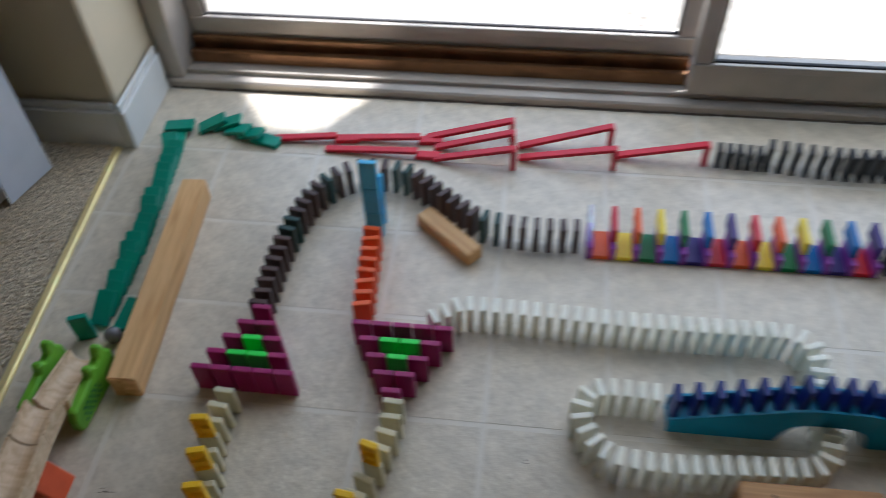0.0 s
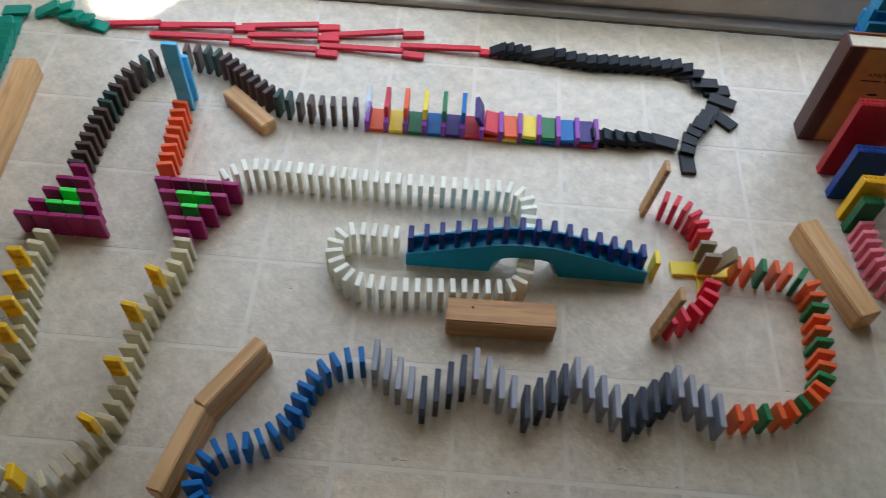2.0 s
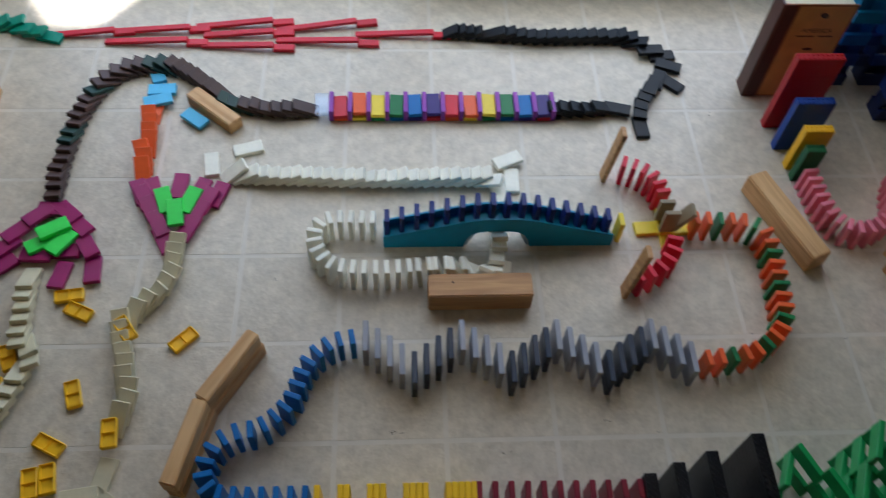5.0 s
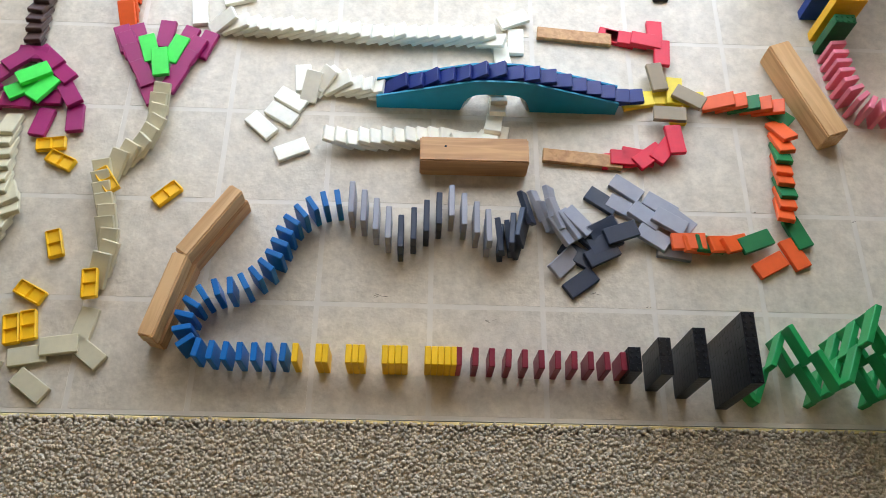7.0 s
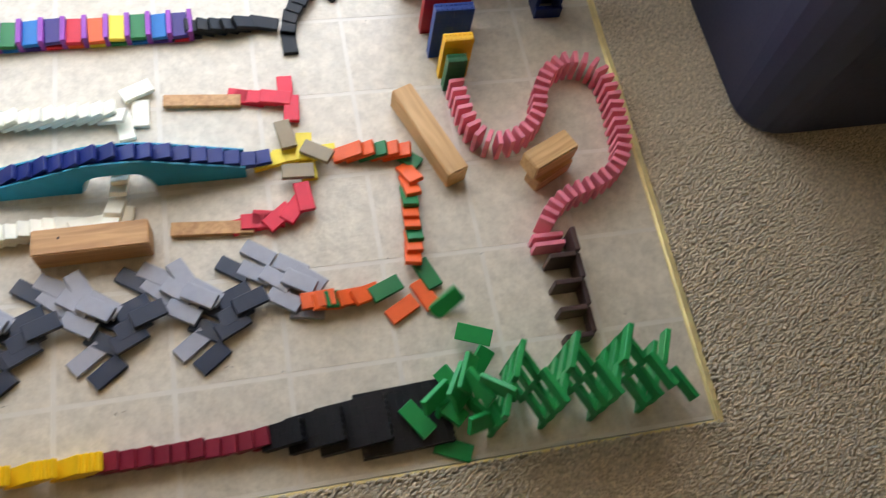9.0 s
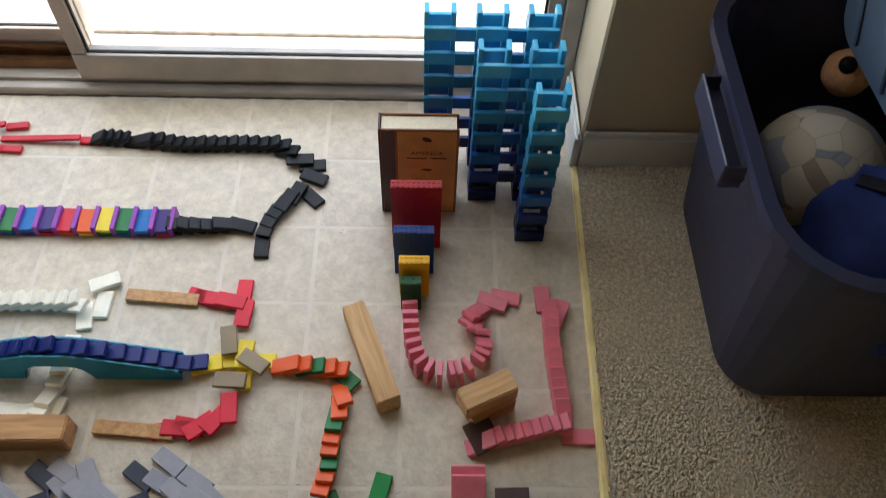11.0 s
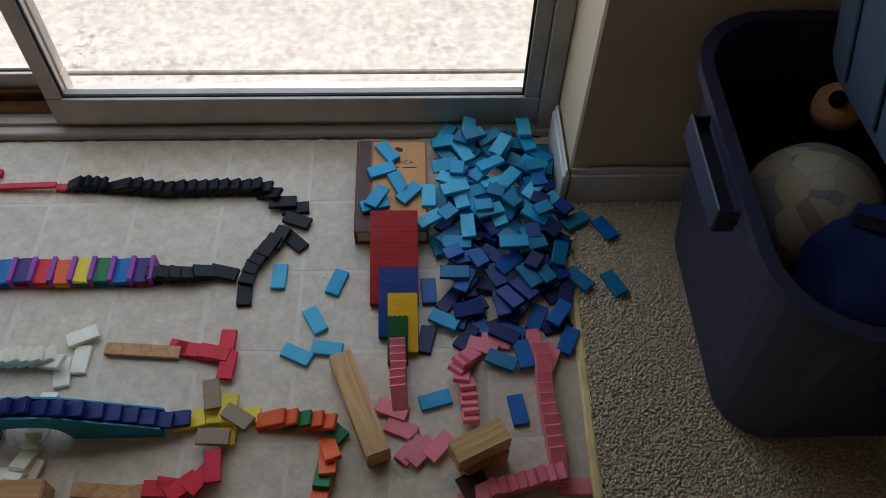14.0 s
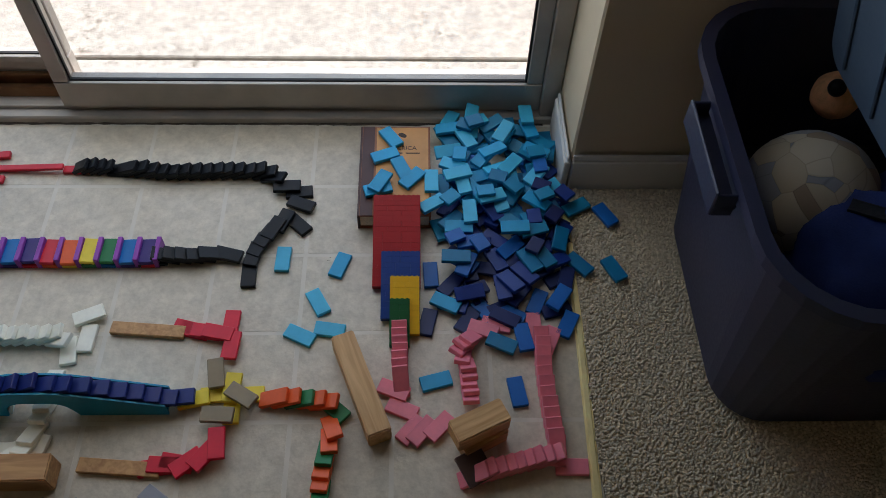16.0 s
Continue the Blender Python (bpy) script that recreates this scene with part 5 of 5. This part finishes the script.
tote = thing("storage_tote", "dark blue plastic storage tote full of toys", "storage tote")
tote.location = (-0.010, 0, 0)
bx0, bx1, by0, by1 = 0.962, 1.41, 0.300, 0.70
rx0, rx1, ry0, ry1 = 0.888, 1.49, 0.225, 0.760
BH = 0.42
body = loft([(rounded(bx0, bx1, by0, by1, 0.07), 0.004), (rounded(bx0 - 0.01, bx1 + 0.01, by0 - 0.01, by1 + 0.01, 0.075), 0.02), (rounded(rx0 + 0.016, rx1 - 0.016, ry0 + 0.016, ry1 - 0.016, 0.11), BH - 0.02), (rounded(rx0, rx1, ry0, ry1, 0.12), BH - 0.018),
              (rounded(rx0, rx1, ry0, ry1, 0.12), BH), (rounded(rx0 + 0.018, rx1 - 0.018, ry0 + 0.018, ry1 - 0.018, 0.105), BH), (rounded(rx0 + 0.020, rx1 - 0.020, ry0 + 0.020, ry1 - 0.020, 0.105), BH - 0.02), (rounded(bx0 + 0.004, bx1 - 0.004, by0 + 0.004, by1 - 0.004, 0.07), 0.012)])
part("body", body, TOTE, tote)
hd = part("handle", prism_bm([(rx0 - 0.025, 0.418), (rx0 - 0.019, 0.41), (rx0 + 0.004, 0.41), (rx0 + 0.004, 0.570), (rx0 - 0.019, 0.570), (rx0 - 0.025, 0.562)], BH - 0.040, BH - 0.034, 0.001), TOTE, tote)
part("handle_lip", box_bm(rx0 - 0.027, rx0 - 0.022, 0.41, 0.570, BH - 0.052, BH - 0.010, 0.002), TOTE, tote, "upturned handle lip")
for a in (0.410, 0.566):
    part("handle_end", box_bm(rx0 - 0.0235, rx0 + 0.002, a, a + 0.004, BH - 0.052, BH - 0.014, 0.001), TOTE, tote)
# added filling under the toys: the tote's dark inside put in as near-black colour
tagged(part("dark_cloth", loft([(rounded(0.975, 1.412, 0.308, 0.682, 0.05), 0.013), (rounded(0.955, 1.43, 0.292, 0.70, 0.06), 0.18), (rounded(0.99, 1.40, 0.33, 0.66, 0.06), 0.215)]), DARKIN), "black cloth heaped in the tote", "cloth")


def lump(name, c, r, mat, label, cat, seed, rough=0.06):
    bm = bmesh.new()
    bmesh.ops.create_icosphere(bm, subdivisions=4, radius=1)
    for v in bm.verts:
        k = 1 + rough * noise.noise(v.co * 2.2 + Vector((seed, 0, 0))) + rough * 0.5 * noise.noise(v.co * 5 + Vector((0, seed, 0)))
        v.co = Vector((v.co.x * r[0], v.co.y * r[1], v.co.z * r[2])) * k
    ob = part(name, bm, mat, smooth=True)
    ob.location = c
    return tagged(ob, label, cat)


BALLM = bpy.data.materials.new("ball_patches")
BALLM.use_nodes = True
bt_ = BALLM.node_tree
vo, cr, co = bt_.nodes.new("ShaderNodeTexVoronoi"), bt_.nodes.new("ShaderNodeValToRGB"), bt_.nodes.new("ShaderNodeTexCoord")
vo.inputs["Scale"].default_value = 27
bt_.links.new(co.outputs["Object"], vo.inputs["Vector"])
sep = bt_.nodes.new("ShaderNodeSeparateColor")
bt_.links.new(vo.outputs["Color"], sep.inputs[0])
bt_.links.new(sep.outputs[0], cr.inputs[0])
cr.color_ramp.interpolation = "CONSTANT"
for pos, c in ((0.0, (176, 166, 146)), (0.35, (188, 180, 162)), (0.62, (136, 142, 152)), (0.88, (146, 132, 116))):
    el = cr.color_ramp.elements[0] if pos == 0 else cr.color_ramp.elements.new(pos)
    el.position, el.color = pos, lin(*c)
cr.color_ramp.elements[-1].color = lin(168, 156, 138)
seam, thin, sew = bt_.nodes.new("ShaderNodeTexVoronoi"), bt_.nodes.new("ShaderNodeMapRange"), bt_.nodes.new("ShaderNodeVectorMath")
seam.feature = "DISTANCE_TO_EDGE"
seam.inputs["Scale"].default_value = 27
bt_.links.new(co.outputs["Object"], seam.inputs["Vector"])
thin.inputs[2].default_value, thin.inputs[3].default_value = 0.03, 0.72
bt_.links.new(seam.outputs["Distance"], thin.inputs[0])
sew.operation = "SCALE"
bt_.links.new(cr.outputs[0], sew.inputs[0])
bt_.links.new(thin.outputs[0], sew.inputs["Scale"])
bt_.links.new(sew.outputs[0], bt_.nodes["Principled BSDF"].inputs["Base Color"])
bt_.nodes["Principled BSDF"].inputs["Roughness"].default_value = 0.6
lump("patterned_ball", (1.034, 0.505, 0.290), (0.092, 0.092, 0.088), BALLM, "worn pale patchwork ball with grey patches and seams", "ball", 1, 0.01)
PLUSH = material("orange_plush", lin(236, 178, 132), rough=0.95, scale=90, vary=0.15, bump=0.5, bump_scale=500)
pl = lump("plush_toy", (1.112, 0.672, 0.318), (0.036, 0.034, 0.036), PLUSH, "round orange plush head with a black eye", "plush toy", 3, 0.05)
bm = bmesh.new()
bmesh.ops.create_uvsphere(bm, u_segments=16, v_segments=10, radius=0.013)
ey = part("eye", bm, BLACK, pl, "glossy black eye", True)
ey.location = (-0.016, -0.016, 0.030)
DENIM = material("blue_cloth", lin(24, 44, 104), rough=0.9, scale=40, vary=0.15, bump=0.3, bump_scale=400)
bag = lump("cloth_bag", (1.132, 0.405, 0.262), (0.155, 0.14, 0.115), DENIM, "dark blue cloth bag stuffed in the tote", "bag", 6, 0.22)
bm = gutter([(-0.09, 0.03, 0.094), (-0.03, -0.01, 0.112), (0.05, -0.02, 0.118), (0.12, 0.0, 0.088)], 0.022, 0.004, 0.0015)
part("strap", bm, DARKIN, bag, "black webbing strap")
lx = Vector((0.08, -0.996, 0.0)).normalized()
ly = Vector((-0.27, -0.0217, 0.962)).normalized()
ly = (ly - lx * lx.dot(ly)).normalized()
lm = Matrix((lx, ly, lx.cross(ly))).transposed().to_4x4()
lm.translation = (1.069, 0.672, 0.396)
lid = thing("tote_lid", "light blue ribbed plastic lid standing among the toys in the tote", "lid", m=lm)
part("panel", prism_bm(rounded(0.0, 0.40, 0.0, 0.30, 0.035), -0.004, 0.0, 0.001), LIDM, lid)
part("rim", loft([(rounded(0.0, 0.40, 0.0, 0.30, 0.035), -0.018), (rounded(0.0, 0.40, 0.0, 0.30, 0.035), -0.0045), (rounded(0.008, 0.392, 0.008, 0.292, 0.03), -0.0045), (rounded(0.008, 0.392, 0.008, 0.292, 0.03), -0.017)]), LIDM, lid)
for k in range(4):
    part("groove_rib", box_bm(0.040 + 0.09 * k, 0.054 + 0.09 * k, 0.02, 0.28, 0.0003, 0.005, 0.002), LIDM, lid)

# specks and scuffs on the vinyl
SCUFF = material("scuff", lin(70, 62, 52), rough=0.8, vary=0.2, bump=0)
rng = random.Random(9)
bm = bmesh.new()
for x, y, l in ((-0.404, 0.262, 0.010), (-0.219, 0.013, 0.016), (0.074, 0.024, 0.008), (0.316, 0.157, 0.004), (-0.800, 0.172, 0.014), (-0.881, 0.176, 0.020), (0.652, 0.020, 0.004), (0.457, 0.146, 0.004), (0.145, 0.006, 0.004), (-0.07, -0.02, 0.012), (0.344, 0.598, 0.003), (0.347, 0.604, 0.003)):
    for k in range(4):
        a, c = rng.uniform(-0.5, 0.5), Vector((x + rng.uniform(-l, l) * 0.6, y + rng.uniform(-l, l) * 0.25, 0.0004))
        u = Vector((math.cos(a), math.sin(a), 0)) * l * rng.uniform(0.15, 0.45)
        s = Vector((-u.y, u.x, 0)).normalized() * 0.0004
        bm.faces.new([bm.verts.new(c + q) for q in (-u, s, u, -s)])
tagged(part("scuff_marks", bm, SCUFF, floor), "dark specks and scuff marks", kind="stuff")

# vinyl tiles, joints recessed
TILES = {}
for c in range(-8, 6):
    for r in range(-2, 7):
        g = 0.0023
        x0, x1, y0, y1 = max(X0, c * S) + g, min(X1, (c + 1) * S) - g, max(Y0, r * S) + g, min(Y1, (r + 1) * S) - g
        if x1 - x0 < 0.008 or y1 - y0 < 0.008:
            continue
        key = (round(x1 - x0, 4), round(y1 - y0, 4))
        if key not in TILES:
            bm = box_bm(-key[0] / 2, key[0] / 2, -key[1] / 2, key[1] / 2, -0.006, 0)
            bmesh.ops.bevel(bm, geom=[e for e in bm.edges if all(v.co.z > -0.001 for v in e.verts)] + [e for e in bm.edges if abs(e.verts[0].co.z - e.verts[1].co.z) > 0.003], offset=0.0013, segments=2, affect="EDGES")
            TILES[key] = mesh_of(bm, "tile", VINYL)
        ob = new("tile", TILES[key])
        ob.parent = floor
        ob.location = ((x0 + x1) / 2, (y0 + y1) / 2, 0)


def motions():
    for ob, rows in MOVES:
        out = []
        for t, m in rows:
            if not out or frame(t) > frame(out[-1][0]):
                out.append((t, m))
        walk(ob, out)


motions()
